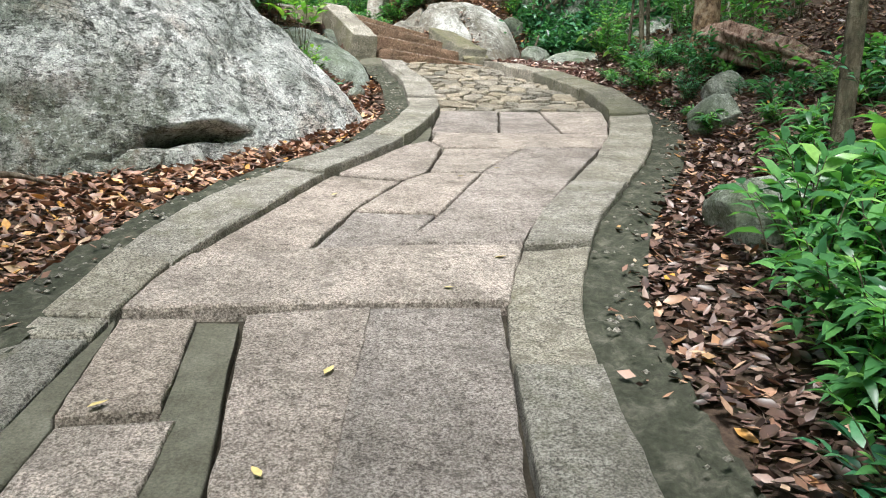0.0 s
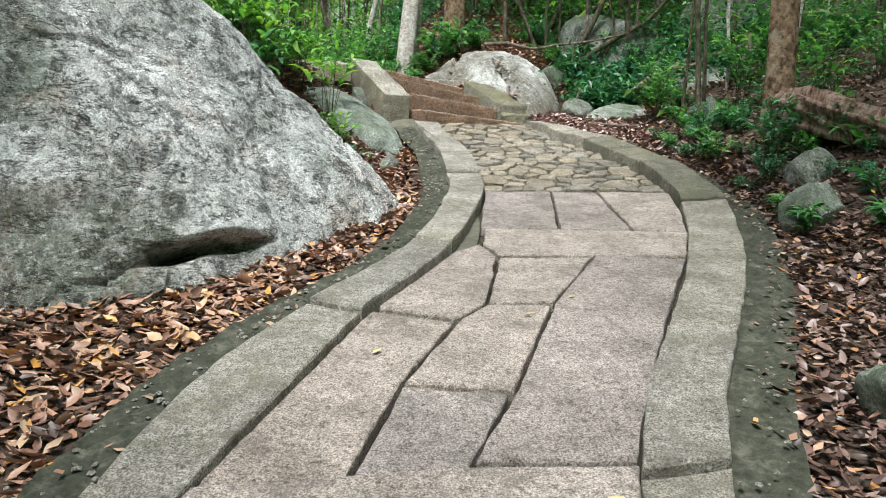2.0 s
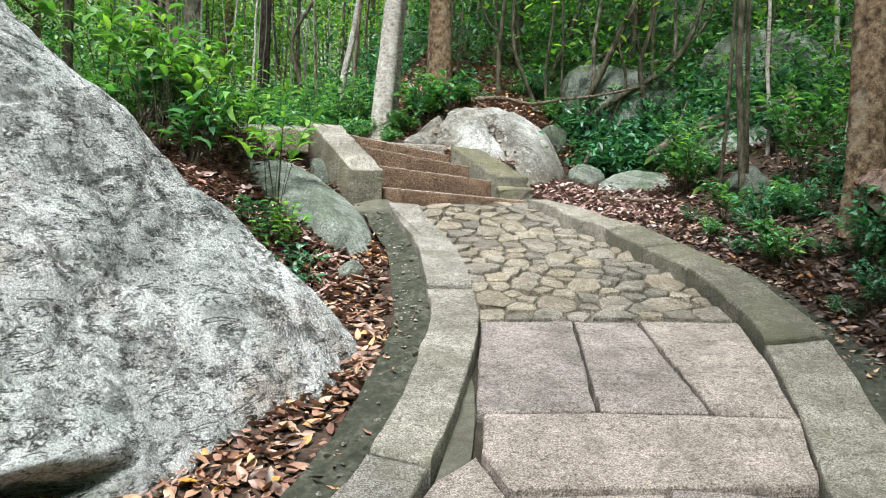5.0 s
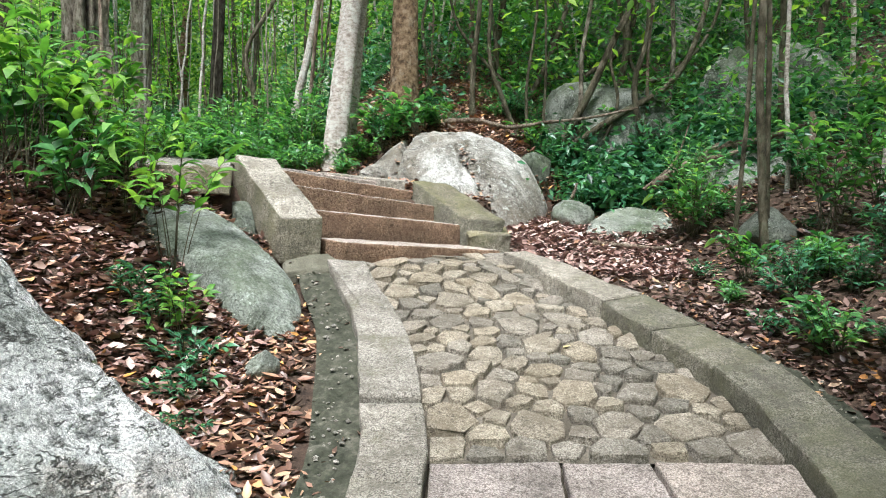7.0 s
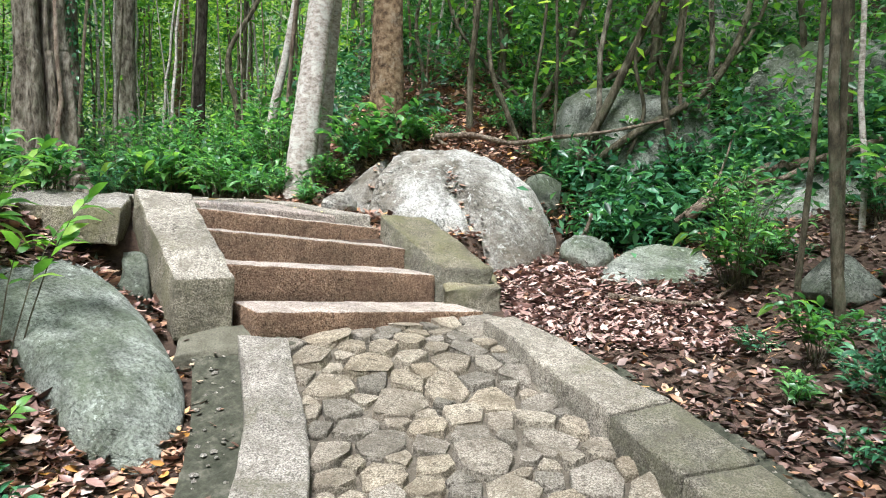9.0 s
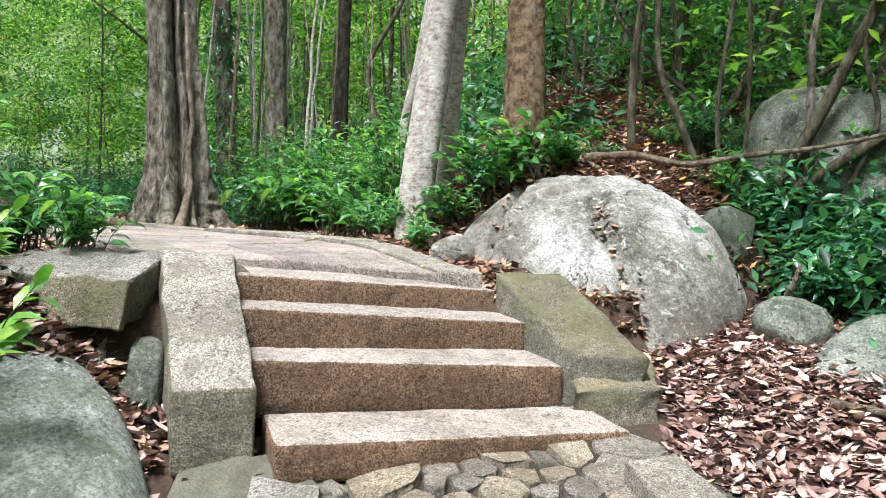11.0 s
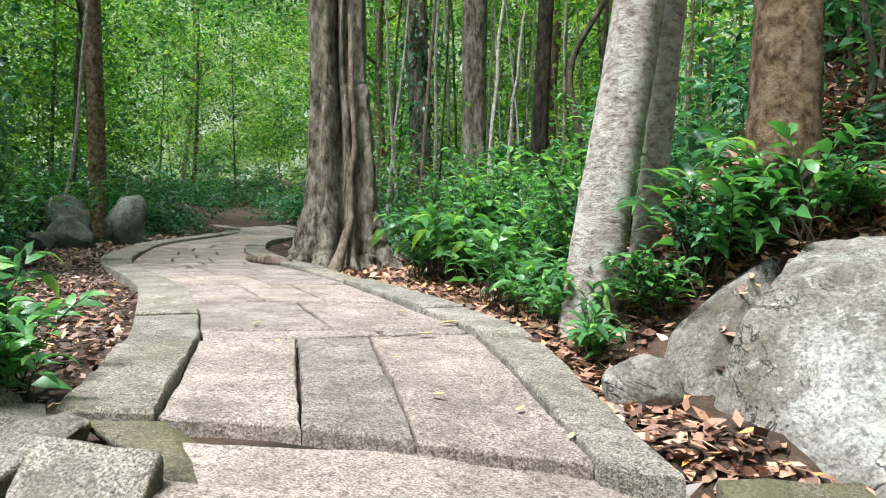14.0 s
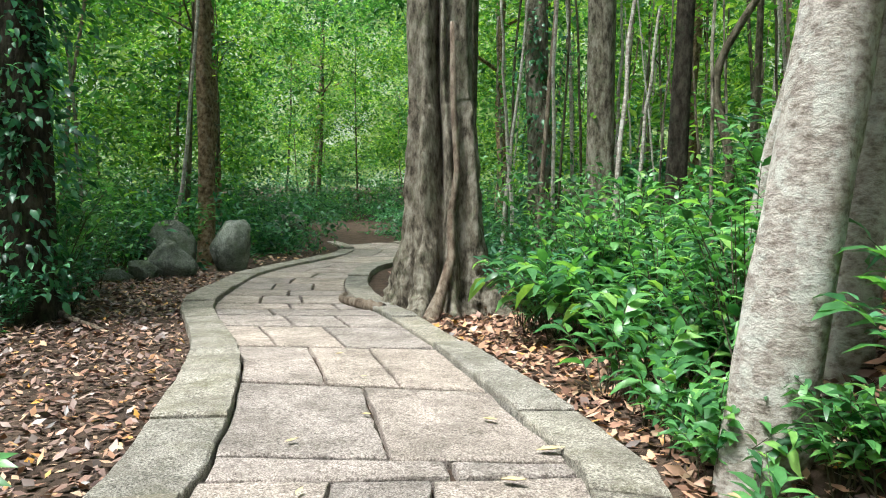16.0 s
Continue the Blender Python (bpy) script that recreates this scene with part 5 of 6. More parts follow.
liana([(1.5, 13.95, 3.2), (1.85, 13.95, 3.9), (2.15, 14.0, 4.6), (2.6, 14.1, 5.6), (2.9, 14.2, 7.0)], 0.05)
liana([(1.6, 13.9, 3.2), (2.2, 13.9, 3.62), (2.9, 13.95, 4.1), (3.3, 14.1, 5.0), (3.5, 14.2, 6.6)], 0.045)
liana([(2.5, 13.85, 3.4), (2.4, 13.9, 4.0), (2.55, 13.95, 4.8), (2.45, 14.0, 6.2)], 0.04, "grey woody stem among vines")
liana([(2.05, 13.9, 3.3), (2.2, 13.9, 3.8), (2.1, 13.95, 4.4), (2.4, 14.0, 5.2), (2.3, 14.0, 6.4)], 0.022)
liana([(1.05, 14.2, 3.2), (0.8, 14.25, 3.8), (0.6, 14.3, 4.4), (0.62, 14.35, 5.6)], 0.035, "pale leaning stem on the mound")
liana([(1.15, 14.3, 3.2), (1.1, 14.3, 4.0), (1.2, 14.35, 5.0), (1.15, 14.4, 6.4)], 0.022, "pale leaning stem on the mound")
liana([(0.42, 14.35, 3.3), (0.40, 14.4, 4.2), (0.46, 14.4, 5.2), (0.42, 14.5, 7.0)], 0.04, "pale straight stem on the mound")
liana([(1.3, 14.1, 3.2), (1.32, 14.15, 4.2), (1.28, 14.2, 5.4), (1.35, 14.2, 6.8)], 0.018, "pale straight stem on the mound")


def branch(points, r, label):
    base = Vector(points[0])
    bm = bmesh.new()
    pts = spline(points, 22)
    tube_bm(bm, [Vector(p) - base for p in pts], [r * (1.0 - 0.03 * i) * (1 + 0.15 * math.sin(i * 2.1)) for i in range(22)], 7)
    ob = mesh_object("fallen_branch", bm, WOOD, smooth=True)
    ob.location = base
    return tagged(ob, label, "branch")


def lying(points, lift=0.03):
    return [(x, y, float(ground_z(x, y)) + lift + h) for x, y, h in points]


branch([(0.05, 13.98, 3.48), (0.45, 13.92, 3.50), (0.85, 13.9, 3.43), (1.3, 13.85, 3.50), (1.8, 13.75, 3.56), (2.4, 13.7, 3.70)], 0.036, "long grey dead branch above the boulder")
branch([(0.02, 14.0, 3.46), (0.25, 13.85, 3.36), (0.55, 13.8, 3.30)], 0.026, "short forked stick on the mound")
branch(lying([(1.5, 11.7, 0.02), (1.8, 11.62, 0.04), (2.2, 11.6, 0.03), (2.6, 11.75, 0.03)]), 0.03, "dark root lying on leaf litter")
branch(lying([(2.4, 12.9, 0.3), (2.8, 12.85, 0.42), (3.2, 12.8, 0.36), (3.6, 12.9, 0.4)]), 0.05, "grey branch across the rocks")
branch(lying([(2.9, 13.35, 0.32), (3.25, 13.2, 0.40), (3.6, 13.05, 0.34), (4.1, 12.9, 0.36)]), 0.075, "thick grey branch lying over the flat rock")
branch(lying([(1.42, 13.05, 0.0), (1.5, 12.95, 0.22), (1.55, 12.9, 0.42)]), 0.035, "broken stick standing in the leaves")
branch(lying([(2.3, 12.9, 0.3), (2.7, 13.1, 0.45), (3.0, 13.5, 0.8)]), 0.022, "thin dark stick leaning on the slope")
branch(lying([(3.78, 12.2, -0.05), (3.74, 12.22, 0.18), (3.84, 12.2, 0.38), (3.80, 12.2, 0.62)]), 0.085, "dark twisted snag standing on the slope")


def driftwood():
    """A split, ribbed root stump that lies down the slope from the foot of the brown tree."""
    pts = spline(lying([(2.95, 8.85, 0.35), (3.08, 8.5, 0.30), (3.25, 8.1, 0.20), (3.42, 7.7, 0.10), (3.6, 7.35, 0.0)]), 46)
    base = Vector(pts[0])
    bm = bmesh.new()
    tube_bm(bm, [Vector(p) - base for p in pts], list(np.interp(np.linspace(0, 1, 46), (0, 0.25, 0.7, 1), (0.10, 0.20, 0.16, 0.07))), 44, lambda a, u: 1 + 0.16 * math.sin(5 * a + 3 * u) + 0.12 * math.sin(9 * a - 4 * u) - 0.35 * math.exp(-(((a - 1.7 - 0.3 * u) / 0.18) ** 2)) + 0.12 * noise.noise(Vector((math.cos(a) * 3, math.sin(a) * 3, u * 9))))
    ob = mesh_object("dead_root", bm, DRIFT, smooth=True)
    ob.location = base
    return tagged(ob, "thick weathered reddish dead root on the slope", "root")


driftwood()
branch(lying([(-2.9, 4.55, 0.02), (-2.6, 4.5, 0.08), (-2.35, 4.55, 0.02)]), 0.03, "short dry branch in leaf litter")
branch(lying([(-5.6, 15.6, 0.0), (-5.9, 15.55, 0.05), (-6.4, 15.75, 0.04), (-7.0, 16.3, 0.0)]), 0.07, "dark surface root beside the kerb")
branch(lying([(-8.0, 13.5, 0.0), (-7.6, 13.3, 0.06), (-7.0, 13.25, 0.02), (-6.4, 13.3, 0.0)]), 0.05, "thin root over leaf litter")


# ---- undergrowth ----
def shrub(seed, stems, height, spread, leaf, per_stem, mat, shape=0.36, droop=0.3, start=0.22):
    """A leafy plant: thin stems that fan out, each carrying pairs of blades."""
    r = np.random.RandomState(seed)
    plant = empty("plant")
    bm = bmesh.new()
    pos, way = [], []
    for s in range(stems):
        a, out = r.uniform(0, 6.283), r.uniform(0.15, 1.0) * spread
        h = height * r.uniform(0.55, 1.0)
        base = Vector((r.normal() * 0.06, r.normal() * 0.06, -0.05))
        tip = base + Vector((math.cos(a) * out, math.sin(a) * out, h))
        pts = [base.lerp(tip, u) + Vector((0, 0, 0.18 * h * math.sin(u * math.pi))) for u in np.linspace(0, 1, 5)]
        tube_bm(bm, pts, [0.006, 0.005, 0.004, 0.003, 0.002], 3)
        for j in range(per_stem):
            u = start + (1 - start) * (j + r.uniform(0, 0.6)) / per_stem
            u = min(u, 1.0)
            i = min(int(u * 4), 3)
            p = pts[i].lerp(pts[i + 1], u * 4 - i)
            t = (pts[i + 1] - pts[i]).normalized()
            b = a + (1 if j % 2 else -1) * r.uniform(0.5, 1.5) + (r.uniform(-3, 3) if r.rand() < 0.25 else 0)
            pos.append(p)
            way.append(Vector((math.cos(b), math.sin(b), 0.15 + 0.4 * r.normal())) + t * 0.5)
    n = len(pos)
    ln = r.uniform(0.65, 1.25, n) * leaf
    part("stem", bm, BARK_THIN, plant)
    ob = new("foliage", leaves_mesh("foliage", [tuple(p) for p in pos], [tuple(w) for w in way], r.normal(size=(n, 3)) * 0.3 + (0, 0, 1), ln, ln * r.uniform(0.8, 1.2, n) * shape, mat, droop))
    ob.parent = plant
    return plant


SHRUBS = [
    (shrub(1, 16, 0.55, 0.38, 0.12, 11, GREEN), "bushy green plant with pointed glossy leaves"),
    (shrub(2, 12, 0.40, 0.34, 0.15, 8, GREEN, 0.30), "low plant with long green leaves"),
    (shrub(3, 22, 0.75, 0.45, 0.10, 13, DEEP, 0.4), "dense dark green shrub in the undergrowth"),
    (shrub(4, 10, 0.85, 0.40, 0.13, 10, BRIGHT, 0.42), "fresh yellow-green young plant"),
    (shrub(5, 14, 0.28, 0.26, 0.085, 9, DEEP, 0.34), "small dark seedlings on the forest floor"),
    (shrub(6, 18, 1.2, 0.6, 0.12, 16, GREEN, 0.38), "tall leafy forest shrub"),
    (shrub(7, 9, 1.35, 0.5, 0.17, 9, BRIGHT, 0.36, 0.35, 0.5), "tall fresh-green sapling with long drooping leaves"),
    (shrub(8, 15, 0.72, 0.5, 0.165, 9, GREEN, 0.40, 0.35, 0.3), "broad-leaved bright green plant at the path edge"),
]
used = set()


def plant_at(k, x, y, scale=1.0, lift=0.0):
    src, label = SHRUBS[k]
    m = pose(x, y, float(ground_z(x, y)) + lift, rng.uniform(-8, 8), rng.uniform(-8, 8), rng.uniform(0, 360)) @ Matrix.Scale(scale, 4)
    if k not in used:
        used.add(k)
        tagged(src, label, "plant", "undergrowth plants")
        src.matrix_world = m
        return
    copy_thing(src, m).matrix_world = m


def thicket(count, xr, yr, kinds, scale, far=1.45, rock=True):
    n = 0
    for _ in range(count * 12):
        if n >= count:
            return
        x, y = rng.uniform(*xr), rng.uniform(*yr)
        if clear_of_path(x, y, far) and not (rock and in_rock(x, y)):
            plant_at(rng.choice(kinds), x, y, rng.uniform(*scale))
            n += 1


# beside the lower path
for x, y, k, s in ((1.6, 3.2, 7, 0.9), (1.8, 2.75, 0, 1.1), (1.62, 2.3, 7, 0.9), (1.45, 2.45, 1, 1.0), (1.95, 3.1, 7, 1.0), (2.1, 3.6, 7, 1.0), (2.2, 4.5, 0, 0.9), (1.2, 2.05, 1, 0.7), (1.12, 1.62, 0, 0.6), (1.42, 1.95, 7, 0.6), (1.05, 1.35, 4, 0.9), (1.3, 1.3, 0, 0.7), (1.55, 2.6, 7, 0.75), (1.8, 3.3, 7, 0.7), (1.45, 2.75, 0, 1.0), (1.75, 3.05, 1, 1.0), (1.35, 2.2, 0, 0.9), (1.7, 2.4, 2, 0.8), (1.5, 1.75, 1, 0.9), (1.25, 1.55, 4, 1.1), (2.0, 3.5, 0, 1.0), (2.2, 2.9, 2, 1.0), (2.15, 4.1, 1, 0.9), (2.5, 3.7, 0, 1.1), (2.35, 4.9, 4, 1.2), (2.6, 5.4, 1, 1.0), (2.9, 4.6, 2, 1.0), (2.9, 6.6, 4, 1.3), (3.1, 5.8, 0, 1.0)):
    plant_at(k, x, y, s)
thicket(22, (2.15, 3.4), (6.0, 11.0), (4, 4, 1, 2), (0.5, 0.8))
thicket(24, (2.3, 5.5), (0.5, 9.0), (0, 1, 2, 4, 4), (0.7, 1.1))
thicket(20, (2.4, 6.0), (9.0, 13.0), (1, 2, 4, 4, 5), (0.6, 1.0))
# slope behind the boulder
thicket(45, (1.0, 6.5), (13.6, 18.0), (2, 2, 4, 0, 5), (0.6, 1.1))
thicket(16, (-0.4, 2.2), (13.9, 15.0), (2, 4, 1), (0.5, 0.8))
thicket(20, (0.9, 2.7), (13.0, 14.3), (2, 2, 4), (0.6, 0.85))
thicket(12, (2.4, 3.6), (9.5, 12.0), (1, 7, 4, 2), (0.6, 0.8))
# between the two near trees
for k in range(46):
    u = rng.random()
    x, y = -1.55 - 3.0 * u + rng.uniform(-0.1, 0.1), 14.2 + 1.9 * u + rng.uniform(0.0, 1.6)
    plant_at(rng.choice((0, 7, 7, 2, 2, 5)), x, y, rng.uniform(0.7, 1.15))
for x, y, k, s in ((-1.38, 13.3, 7, 0.5), (-1.68, 13.65, 7, 0.6), (-2.0, 14.05, 7, 0.8), (-2.4, 14.4, 7, 0.9), (-0.98, 13.3, 7, 0.5), (-0.7, 13.45, 7, 0.9), (-0.3, 13.7, 7, 0.9), (-1.15, 13.05, 1, 0.7), (-0.85, 13.3, 0, 0.7), (-0.75, 13.5, 2, 0.7), (-1.45, 13.45, 0, 0.7), (-1.7, 13.75, 1, 0.7), (-0.55, 13.6, 0, 0.8), (-0.2, 13.9, 1, 0.9)):
    plant_at(k, x, y, s)
thicket(24, (-6, 1), (15.8, 20), (2, 5, 5, 0, 2), (0.8, 1.3), 2.0)
thicket(18, (-12, -8.5), (11, 17), (2, 5, 5, 4), (0.8, 1.3), 1.9)
# left of the stairs
for x, y, k, s in ((-2.15, 9.75, 6, 0.8), (-2.5, 9.6, 7, 1.0), (-2.75, 9.95, 6, 1.05), (-3.1, 9.85, 7, 1.15), (-2.95, 10.25, 3, 1.0), (-2.45, 10.15, 7, 0.7), (-3.5, 10.0, 6, 1.2), (-3.2, 10.75, 5, 1.0), (-2.4, 11.0, 7, 0.65), (-2.85, 11.1, 7, 0.8), (-1.55, 8.9, 3, 0.6), (-1.4, 8.75, 4, 0.9), (-1.9, 9.1, 4, 1.0)):
    plant_at(k, x, y, s)
for x, y, k, s in ((-1.72, 9.35, 6, 0.95), (-2.35, 9.95, 6, 0.95), (-2.9, 9.7, 6, 1.1), (-3.3, 10.4, 6, 1.0), (-2.6, 11.15, 0, 0.8), (-2.75, 10.2, 3, 0.75), (-2.3, 10.25, 3, 0.5), (-3.1, 10.6, 0, 1.0), (-3.6, 10.9, 5, 0.8), (-2.9, 10.9, 1, 0.9), (-3.4, 10.1, 3, 0.8), (-3.9, 10.5, 0, 1.0), (-4.4, 11.0, 5, 0.9), (-1.35, 8.45, 4, 0.8), (-1.75, 9.0, 4, 0.8), (-1.3, 8.1, 4, 0.6), (-4.9, 10.6, 2, 0.9), (-5.4, 11.2, 5, 0.9)):
    plant_at(k, x, y, s)
for x, y, k, s in ((-7.0, 12.85, 2, 0.8), (-7.75, 12.9, 5, 1.0), (-7.5, 13.45, 2, 0.9), (-7.9, 13.3, 5, 1.3), (-6.9, 12.5, 4, 1.0), (-8.4, 13.6, 5, 1.2)):
    plant_at(k, x, y, s)
thicket(20, (-8.5, -4.5), (10.2, 12.3), (4, 4, 0, 2), (0.6, 0.9), 1.9)


# ---- the woods beyond ----
def woods(name, count, clumps, seed, near, leaf, mat, label, tall, xr=(-30, 24), yr=(2, 44), squash=0.6, wide=1.0):
    """Foliage too deep in the wood to pick apart: clumps of leaves from the ground up."""
    r = np.random.RandomState(seed)
    cx, cy = r.uniform(*xr, clumps * 6), r.uniform(*yr, clumps * 6)
    gap = np.min(np.hypot(cx[:, None] - way_line[None, :, 0], cy[:, None] - way_line[None, :, 1]), 1)
    ok = (gap > near) & (np.hypot(cx + 4.0, cy - 7.0) > 4.6) & ~((cx > -8.5) & (cx < 0) & (cy < 12)) & ~((cx > -1.2) & (cx < (1.5 if near < 2 else 2.8)) & (cy < (14.2 if near < 2 else 14.8)))
    cx, cy = cx[ok][:clumps], cy[ok][:clumps]
    cz = ground_z(cx, cy) + (6.5 if name == "canopy" else 1.6 if tall > 3 else 0.0) + tall * r.uniform(0, 1, len(cx)) ** 1.2
    k = r.randint(0, len(cx), count)
    sp = r.uniform(0.35, 1.0, len(cx))[k]
    pos = np.stack([cx[k], cy[k], cz[k]], 1) + r.normal(size=(count, 3)) * (0.75, 0.75, 0.75 * squash) * sp[:, None] * wide
    pos[:, 2] = np.maximum(pos[:, 2], ground_z(pos[:, 0], pos[:, 1]) + 0.03)
    way = r.normal(size=(count, 3)) * (1, 1, 0.4) + (0, 0, -0.25)
    ln = r.uniform(0.65, 1.35, count) * leaf
    me = leaves_mesh(name, pos, way, r.normal(size=(count, 3)) * 0.5 + (0, 0, 1), ln, ln * r.uniform(0.36, 0.52, count), mat, 0.15, True)
    return tagged(new(name, me), label, "foliage", kind="stuff")


woods("undergrowth", 50000, 480, 51, 2.3, 0.11, DEEP, "dark green undergrowth covering the forest floor", 0.7, (-22, 10), (11.5, 28), wide=0.6)
woods("undergrowth", 50000, 480, 52, 2.6, 0.11, GREEN, "mid-green bushes between the trees", 1.6, (-22, 12), (11.5, 30), wide=0.7)
woods("undergrowth", 5000, 60, 60, 2.2, 0.11, GREEN, "green shrubs screening the hillside rocks", 1.9, (0.8, 5.5), (14.9, 17.0), wide=0.6)
woods("undergrowth", 36000, 340, 58, 2.6, 0.17, DEEP, "dark low bushes deep in the wood", 1.2, (-36, 16), (14, 44), wide=0.9)
woods("woods", 56000, 480, 53, 4.6, 0.15, CANOPY, "light green leaves filling the wood", 7.0, (-26, 16), (10, 34))
woods("woods", 36000, 300, 54, 5.0, 0.14, GREEN, "green leaves hanging between the trunks", 7.5, (-26, 18), (0, 34))
woods("woods", 64000, 420, 55, 12.0, 0.28, CANOPY, "distant bright foliage closing the wood", 10.0, (-48, 40), (-20, 62))

woods("woods", 60000, 400, 56, 3.0, 0.17, CANOPY, "bright green leaves where the path leads on", 8.5, (-36, -6), (17, 44))
woods("woods", 58000, 380, 57, 2.6, 0.17, GREEN, "deeper green leaves behind the bend", 6.0, (-34, -8), (8, 40))

woods("undergrowth", 36000, 240, 63, 1.25, 0.14, DEEP, "dark low plants where the path turns away", 0.8, (-26, -8), (17, 32), wide=0.7)
woods("undergrowth", 8000, 70, 64, 1.6, 0.12, DEEP, "leafy shrubs in front of the hillside rocks", 0.5, (0.9, 4.8), (13.2, 14.2), wide=0.45)
# leaf layer added overhead to shade the undergrowth and far path
woods("canopy", 46000, 340, 59, 0.0, 0.2, GREEN, "added high leaves shading the wood over the far path", 3.5, (-26, -7.5), (11, 32))
woods("woods", 26000, 180, 65, 4.0, 0.13, CANOPY, "light leaves hanging over the hillside rocks", 3.5, (0.5, 12), (15.5, 24))

# ---- added glowing ring: pale-green brightness for the gaps in the wood ----
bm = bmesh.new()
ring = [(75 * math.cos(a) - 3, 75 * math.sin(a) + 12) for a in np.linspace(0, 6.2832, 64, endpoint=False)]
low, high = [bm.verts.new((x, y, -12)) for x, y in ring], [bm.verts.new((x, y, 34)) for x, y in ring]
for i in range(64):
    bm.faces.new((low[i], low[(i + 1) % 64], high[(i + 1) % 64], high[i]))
tagged(mesh_object("backdrop", bm, FAR), "added glowing pale-green backdrop ring behind the wood", "backdrop", kind="structure")


# ---- fallen leaves ----
def litter(name, count, xr, yr, keep, size, label, seed, mat=LITTER, lift=0.012, simple=True):
    r = np.random.RandomState(seed)
    x, y = r.uniform(*xr, count), r.uniform(*yr, count)
    ok = keep(x, y)
    x, y = x[ok], y[ok]
    n = len(x)
    z = ground_z(x, y) + r.uniform(0.0, lift * 3, n)
    a = r.uniform(0, 6.283, n)
    way = np.stack([np.cos(a), np.sin(a), r.normal(0, 0.28, n)], 1)
    up = r.normal(size=(n, 3)) * 0.42 + (0, 0, 1)
    ln = r.uniform(0.55, 1.3, n) * size
    me = leaves_mesh(name, np.stack([x, y, z], 1), way, up, ln, ln * r.uniform(0.32, 0.6, n), mat, -0.15, simple)
    return tagged(new(name, me), label, "leaf litter", kind="stuff")


def far_from(x, y, line, d):
    return np.min(np.hypot(x[:, None] - line[None, :, 0], y[:, None] - line[None, :, 1]), 1) > d


LO_L, LO_R = spline(off_curve(LOW_L_OUT, 0.16), 80), spline(off_curve(LOW_R_OUT, -0.2), 80)


def left_low(x, y):
    lx = np.interp(y, LO_L[:, 1], LO_L[:, 0])
    return (x < lx - np.abs(wob(x, y, 2.0)) * 0.25) & (y < 10.6) & ((y < 10.0) | (x < -1.3))


def right_low(x, y):
    rx = np.interp(y, LO_R[:, 1], LO_R[:, 0])
    rx = np.where(y > 10.6, 0.68, rx)
    return (x > rx + np.abs(wob(x, y, 2.0)) * 0.16) & ~((y > 12.6) & (x < 0.9))


def right_up(x, y):
    b = spline(UP_R_OUT, 80)
    ry = np.interp(-x, -b[:, 0], b[:, 1])
    return (y > ry + 0.02) & (np.hypot((x - 0.1) / 1.2, (y - 13.05) / 0.75) > 0.8)


def left_up(x, y):
    b = spline(UP_L_OUT, 80)
    ly = np.interp(-x, -b[:, 0], b[:, 1])
    return (y < ly - 0.03) & (y > 9.8) & (y > np.interp(x, (-8, -3.4, -2.5, -1.5), (9, 10.2, 10.95, 10.95)))


litter("leaf_litter", 38000, (-3.4, -0.3), (-2.6, 10.6), left_low, 0.085, "red-brown dry leaves heaped beside the rock", 31, simple=False)
litter("leaf_litter", 5000, (-3.4, -1.1), (7.9, 10.4), left_low, 0.085, "pinkish dry leaves on the bank beside the slab", 46, PINKISH, 0.02, False)
litter("leaf_litter", 34000, (0.5, 5.0), (-2.6, 14.5), right_low, 0.075, "damp purple-brown leaves covering the slope", 32, DAMP)
litter("leaf_litter", 11000, (0.5, 2.6), (0.0, 10.0), right_low, 0.078, "curled damp brown leaves along the gutter", 47, DAMP, 0.02, False)
litter("leaf_litter", 4500, (0.7, 5.0), (0.4, 14.5), right_low, 0.075, "drier tan leaves scattered over damp litter", 42, LITTER, 0.02, False)
litter("leaf_litter", 7000, (0.66, 2.3), (10.75, 12.9), right_low, 0.08, "pinkish brown dry leaves beside the stairs", 45, PINKISH, 0.02, False)
litter("leaf_litter", 14000, (-1.6, 3.2), (12.2, 16.0), right_up, 0.075, "red-brown leaves on the mound behind the boulder", 43)
litter("leaf_litter", 32000, (-6.5, 2.2), (11.8, 17.5), right_up, 0.08, "brown leaves along the upper kerb", 33)
litter("leaf_litter", 26000, (-11.0, -1.6), (9.4, 16.5), left_up, 0.064, "thick dark leaf litter beside the upper path", 34, DAMP)
litter("leaf_litter", 17000, (-11.0, -1.6), (9.4, 16.5), left_up, 0.06, "dry brown leaves on the upper litter", 44)
litter("leaf_litter", 9000, (-16, 8), (14, 28), lambda x, y: far_from(x, y, way_line, 1.2), 0.11, "brown leaves on the forest floor", 35)


def litter_on(points, seed, size, label):
    """Leaves lying at given places on a rock."""
    r = np.random.RandomState(seed)
    n = len(points)
    t = r.uniform(0, 6.283, n)
    ln = r.uniform(0.6, 1.2, n) * size
    me = leaves_mesh("leaf_litter", points, np.stack([np.cos(t), np.sin(t), r.normal(0, 0.25, n)], 1), r.normal(size=(n, 3)) * 0.35 + (0, -0.3, 1), ln, ln * r.uniform(0.35, 0.6, n), LITTER, -0.1)
    return tagged(new("leaf_litter", me), label, "leaf litter", kind="stuff")


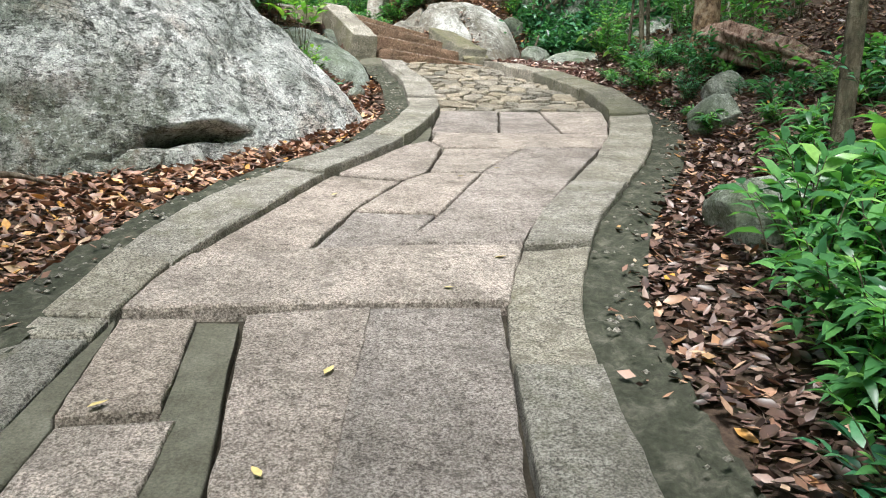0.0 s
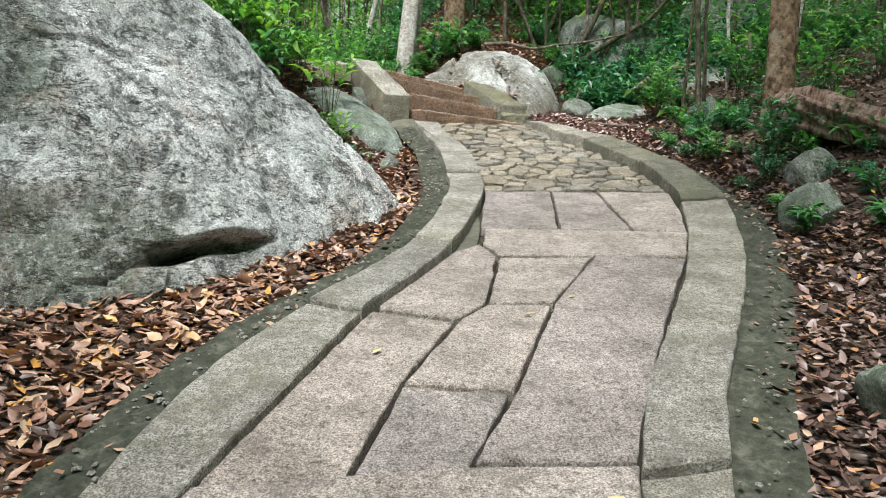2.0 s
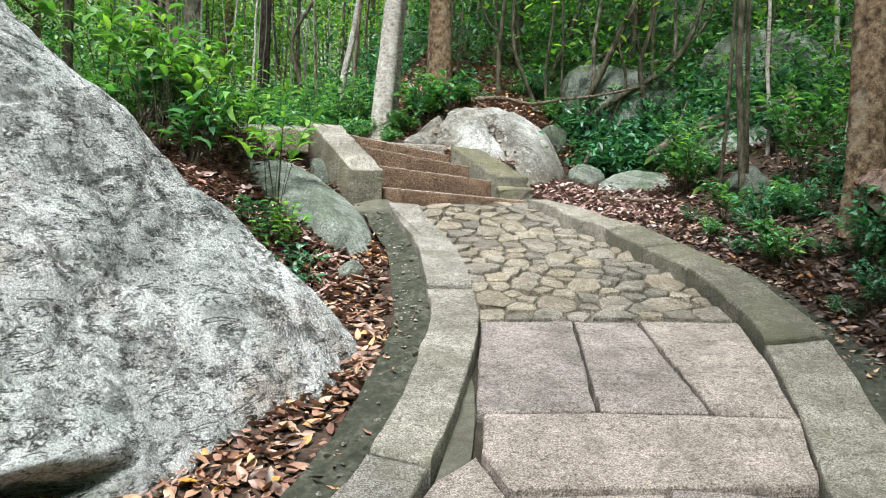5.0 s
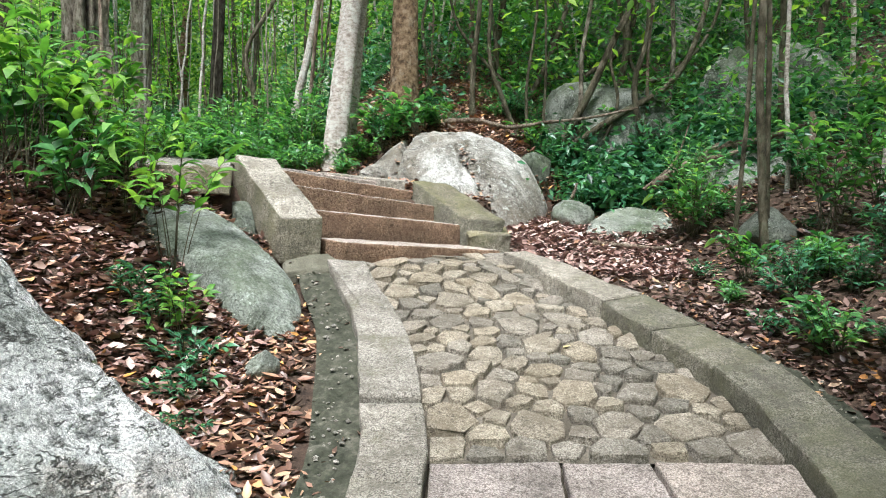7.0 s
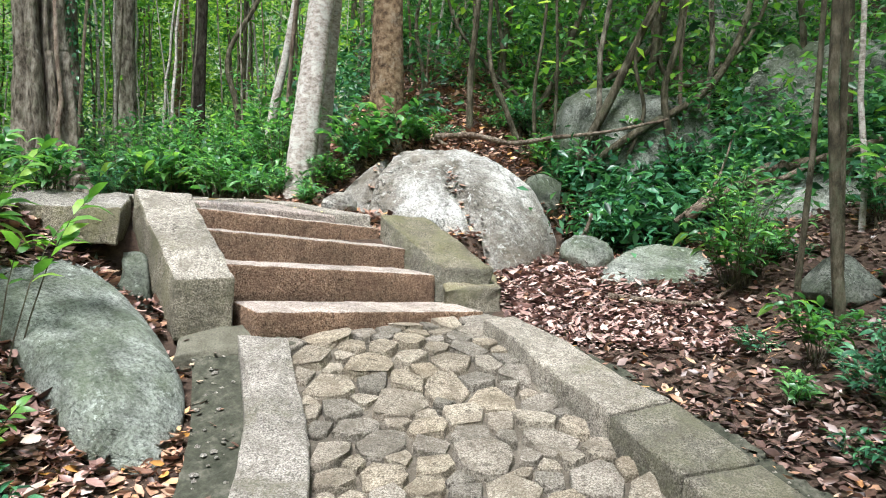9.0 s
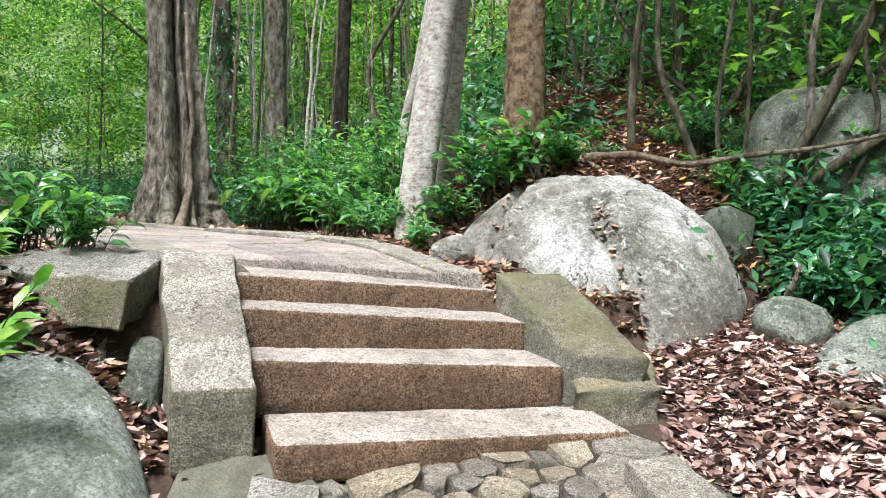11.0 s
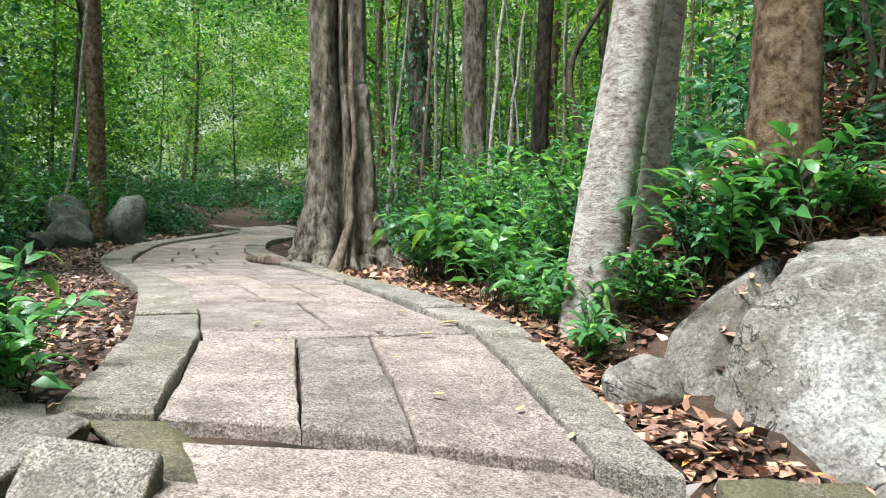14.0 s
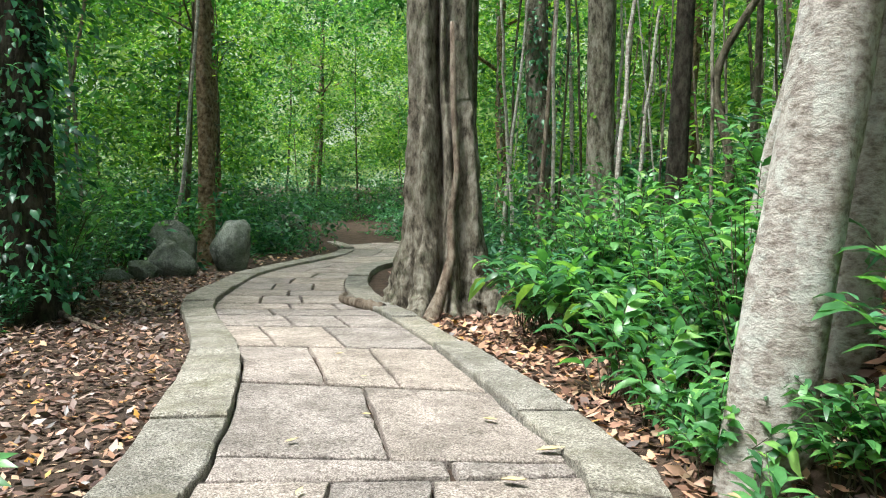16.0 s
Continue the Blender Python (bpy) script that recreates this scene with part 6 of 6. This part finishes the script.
def in_groove(count, x0, y0, x1, y1, wide, seed):
    r = np.random.RandomState(seed)
    mid = spline([*BOULDER_LINE, BOULDER_LINE[0]], 171)[:-1]
    c = mid.mean(0)
    out = []
    for u, g in zip(r.uniform(0, 1, count), r.normal(0, wide, count)):
        x, y = x0 + (x1 - x0) * u + g, y0 + (y1 - y0) * u + g * 0.5
        a = math.atan2(y - c[1], x - c[0])
        k = int(np.argmin(np.abs(np.angle(np.exp(1j * (np.arctan2(mid[:, 1] - c[1], mid[:, 0] - c[0]) - a))))))
        s = math.hypot(x - c[0], y - c[1]) / math.hypot(*(mid[k] - c))
        out.append((x, y, boulder_z(x, y, min(s, 1.0)) + 0.012))
    return out


litter_on(in_groove(60, 0.22, 12.95, 0.55, 12.35, 0.035, 5), 6, 0.07, "dry leaves caught in the boulder's groove")
litter_on(in_groove(26, -0.33, 13.6, -0.55, 12.75, 0.025, 7), 8, 0.06, "dry leaves caught in the boulder's crack")


def fallen_leaf(x, y, zfun, size, turn, mat=YELLOW, label="single yellow leaf fallen on the path"):
    me = leaves_mesh("fallen_leaf", [(0, 0, 0)], [(1, 0, 0.05)], [(0.1, 0.1, 1)], [size], [size * 0.48], mat, -0.1)
    ob = new("fallen_leaf", me)
    ob.matrix_world = pose(x, y, float(zfun(x, y)) + 0.016, 0, 0, turn)
    return tagged(ob, label, "leaf", "loose leaves on the paving")


for x, y, s, a in ((-0.33, 2.15, 0.06, 70), (0.02, 2.85, 0.05, -20), (0.24, 3.2, 0.06, 10), (-0.62, 4.25, 0.06, 60), (0.1, 4.75, 0.05, 10), (0.35, 5.0, 0.05, 20), (-0.95, 1.95, 0.06, 40), (-0.4, 1.65, 0.05, 130), (0.75, 8.9, 0.06, 30), (0.9, 9.9, 0.06, 0), (1.25, 9.35, 0.07, 10)):
    fallen_leaf(x, y, low_z, s, a)
for x, y, s, a in ((-2.0, 12.9, 0.10, 20), (-2.1, 13.25, 0.12, 40), (-2.9, 12.6, 0.06, 70), (-3.0, 13.1, 0.06, 10), (-1.3, 12.0, 0.06, 30), (-1.0, 12.1, 0.05, 80), (-2.55, 13.45, 0.09, 0), (-2.4, 12.3, 0.05, 120), (-3.6, 13.6, 0.05, 20), (-4.2, 13.9, 0.06, 50), (-1.75, 12.35, 0.05, 10), (-0.75, 12.0, 0.05, 100)):
    fallen_leaf(x, y, up_z, s, a)


# ---- loose gravel in the gutters ----
def gravel(name, line, width, count, seed, label):
    r = np.random.RandomState(seed)
    c = spline(line, 200)
    k = r.randint(0, 200, count)
    x, y = c[k, 0] + r.normal(0, width, count), c[k, 1] + r.uniform(-0.05, 0.05, count)
    s = r.uniform(0.004, 0.02, count)
    z = low_z(x, y) + s * 0.2
    oct_v = np.array(((1, 0, 0), (0, 1, 0), (-1, 0, 0), (0, -1, 0), (0, 0, 0.7), (0.6, 0.6, 0.35), (-0.6, 0.5, 0.4)))
    oct_f = np.array(((0, 5, 4), (0, 1, 5), (1, 4, 5), (1, 6, 4), (1, 2, 6), (2, 4, 6), (2, 3, 4), (3, 0, 4)))
    a = r.uniform(0, 6.283, count)
    rot = np.stack([np.stack([np.cos(a), -np.sin(a), 0 * a], 1), np.stack([np.sin(a), np.cos(a), 0 * a], 1), np.stack([0 * a, 0 * a, 1 + 0 * a], 1)], 1)
    v = np.einsum("nij,kj->nki", rot, oct_v) * s[:, None, None] * r.uniform(0.7, 1.3, (count, 1, 3)) + np.stack([x, y, z], 1)[:, None]
    me = bpy.data.meshes.new(name)
    me.from_pydata(v.reshape(-1, 3).tolist(), [], (oct_f[None] + np.arange(count)[:, None, None] * 7).reshape(-1, 3).tolist())
    me.materials.append(KERB)
    return tagged(new(name, me), label, "gravel", kind="stuff")


gravel("gravel", off_curve(LOW_L_OUT, 0.13), 0.06, 420, 61, "small loose stones in the mossy gutter")
gravel("gravel", off_curve(LOW_R_OUT, -0.14), 0.06, 160, 62, "small loose stones along the dark gutter")
litter("leaf_litter", 12000, (-3.0, 2.6), (0.4, 10.4), lambda x, y: ((np.abs(np.interp(y, LO_L[:, 1], LO_L[:, 0]) - x) < 0.17) | (np.abs(np.interp(y, LO_R[:, 1], LO_R[:, 0]) + 0.05 - x) < 0.17)) & (wob(x, y, 3.0) > -0.2), 0.055, "small dry leaves blown into the gutters", 36, lift=0.03)
litter("leaf_crumbs", 5000, (-7.0, 2.0), (0.6, 16.0), lambda x, y: (np.min(np.hypot(x[:, None] - way_line[None, :76, 0], y[:, None] - way_line[None, :76, 1]), 1) < 0.85) & ((y < 10.0) | (y > 12.2)) & (wob(x, y, 1.5) > 0.1), 0.018, "dark crumbs of leaves on the paving", 37, lift=0.0)
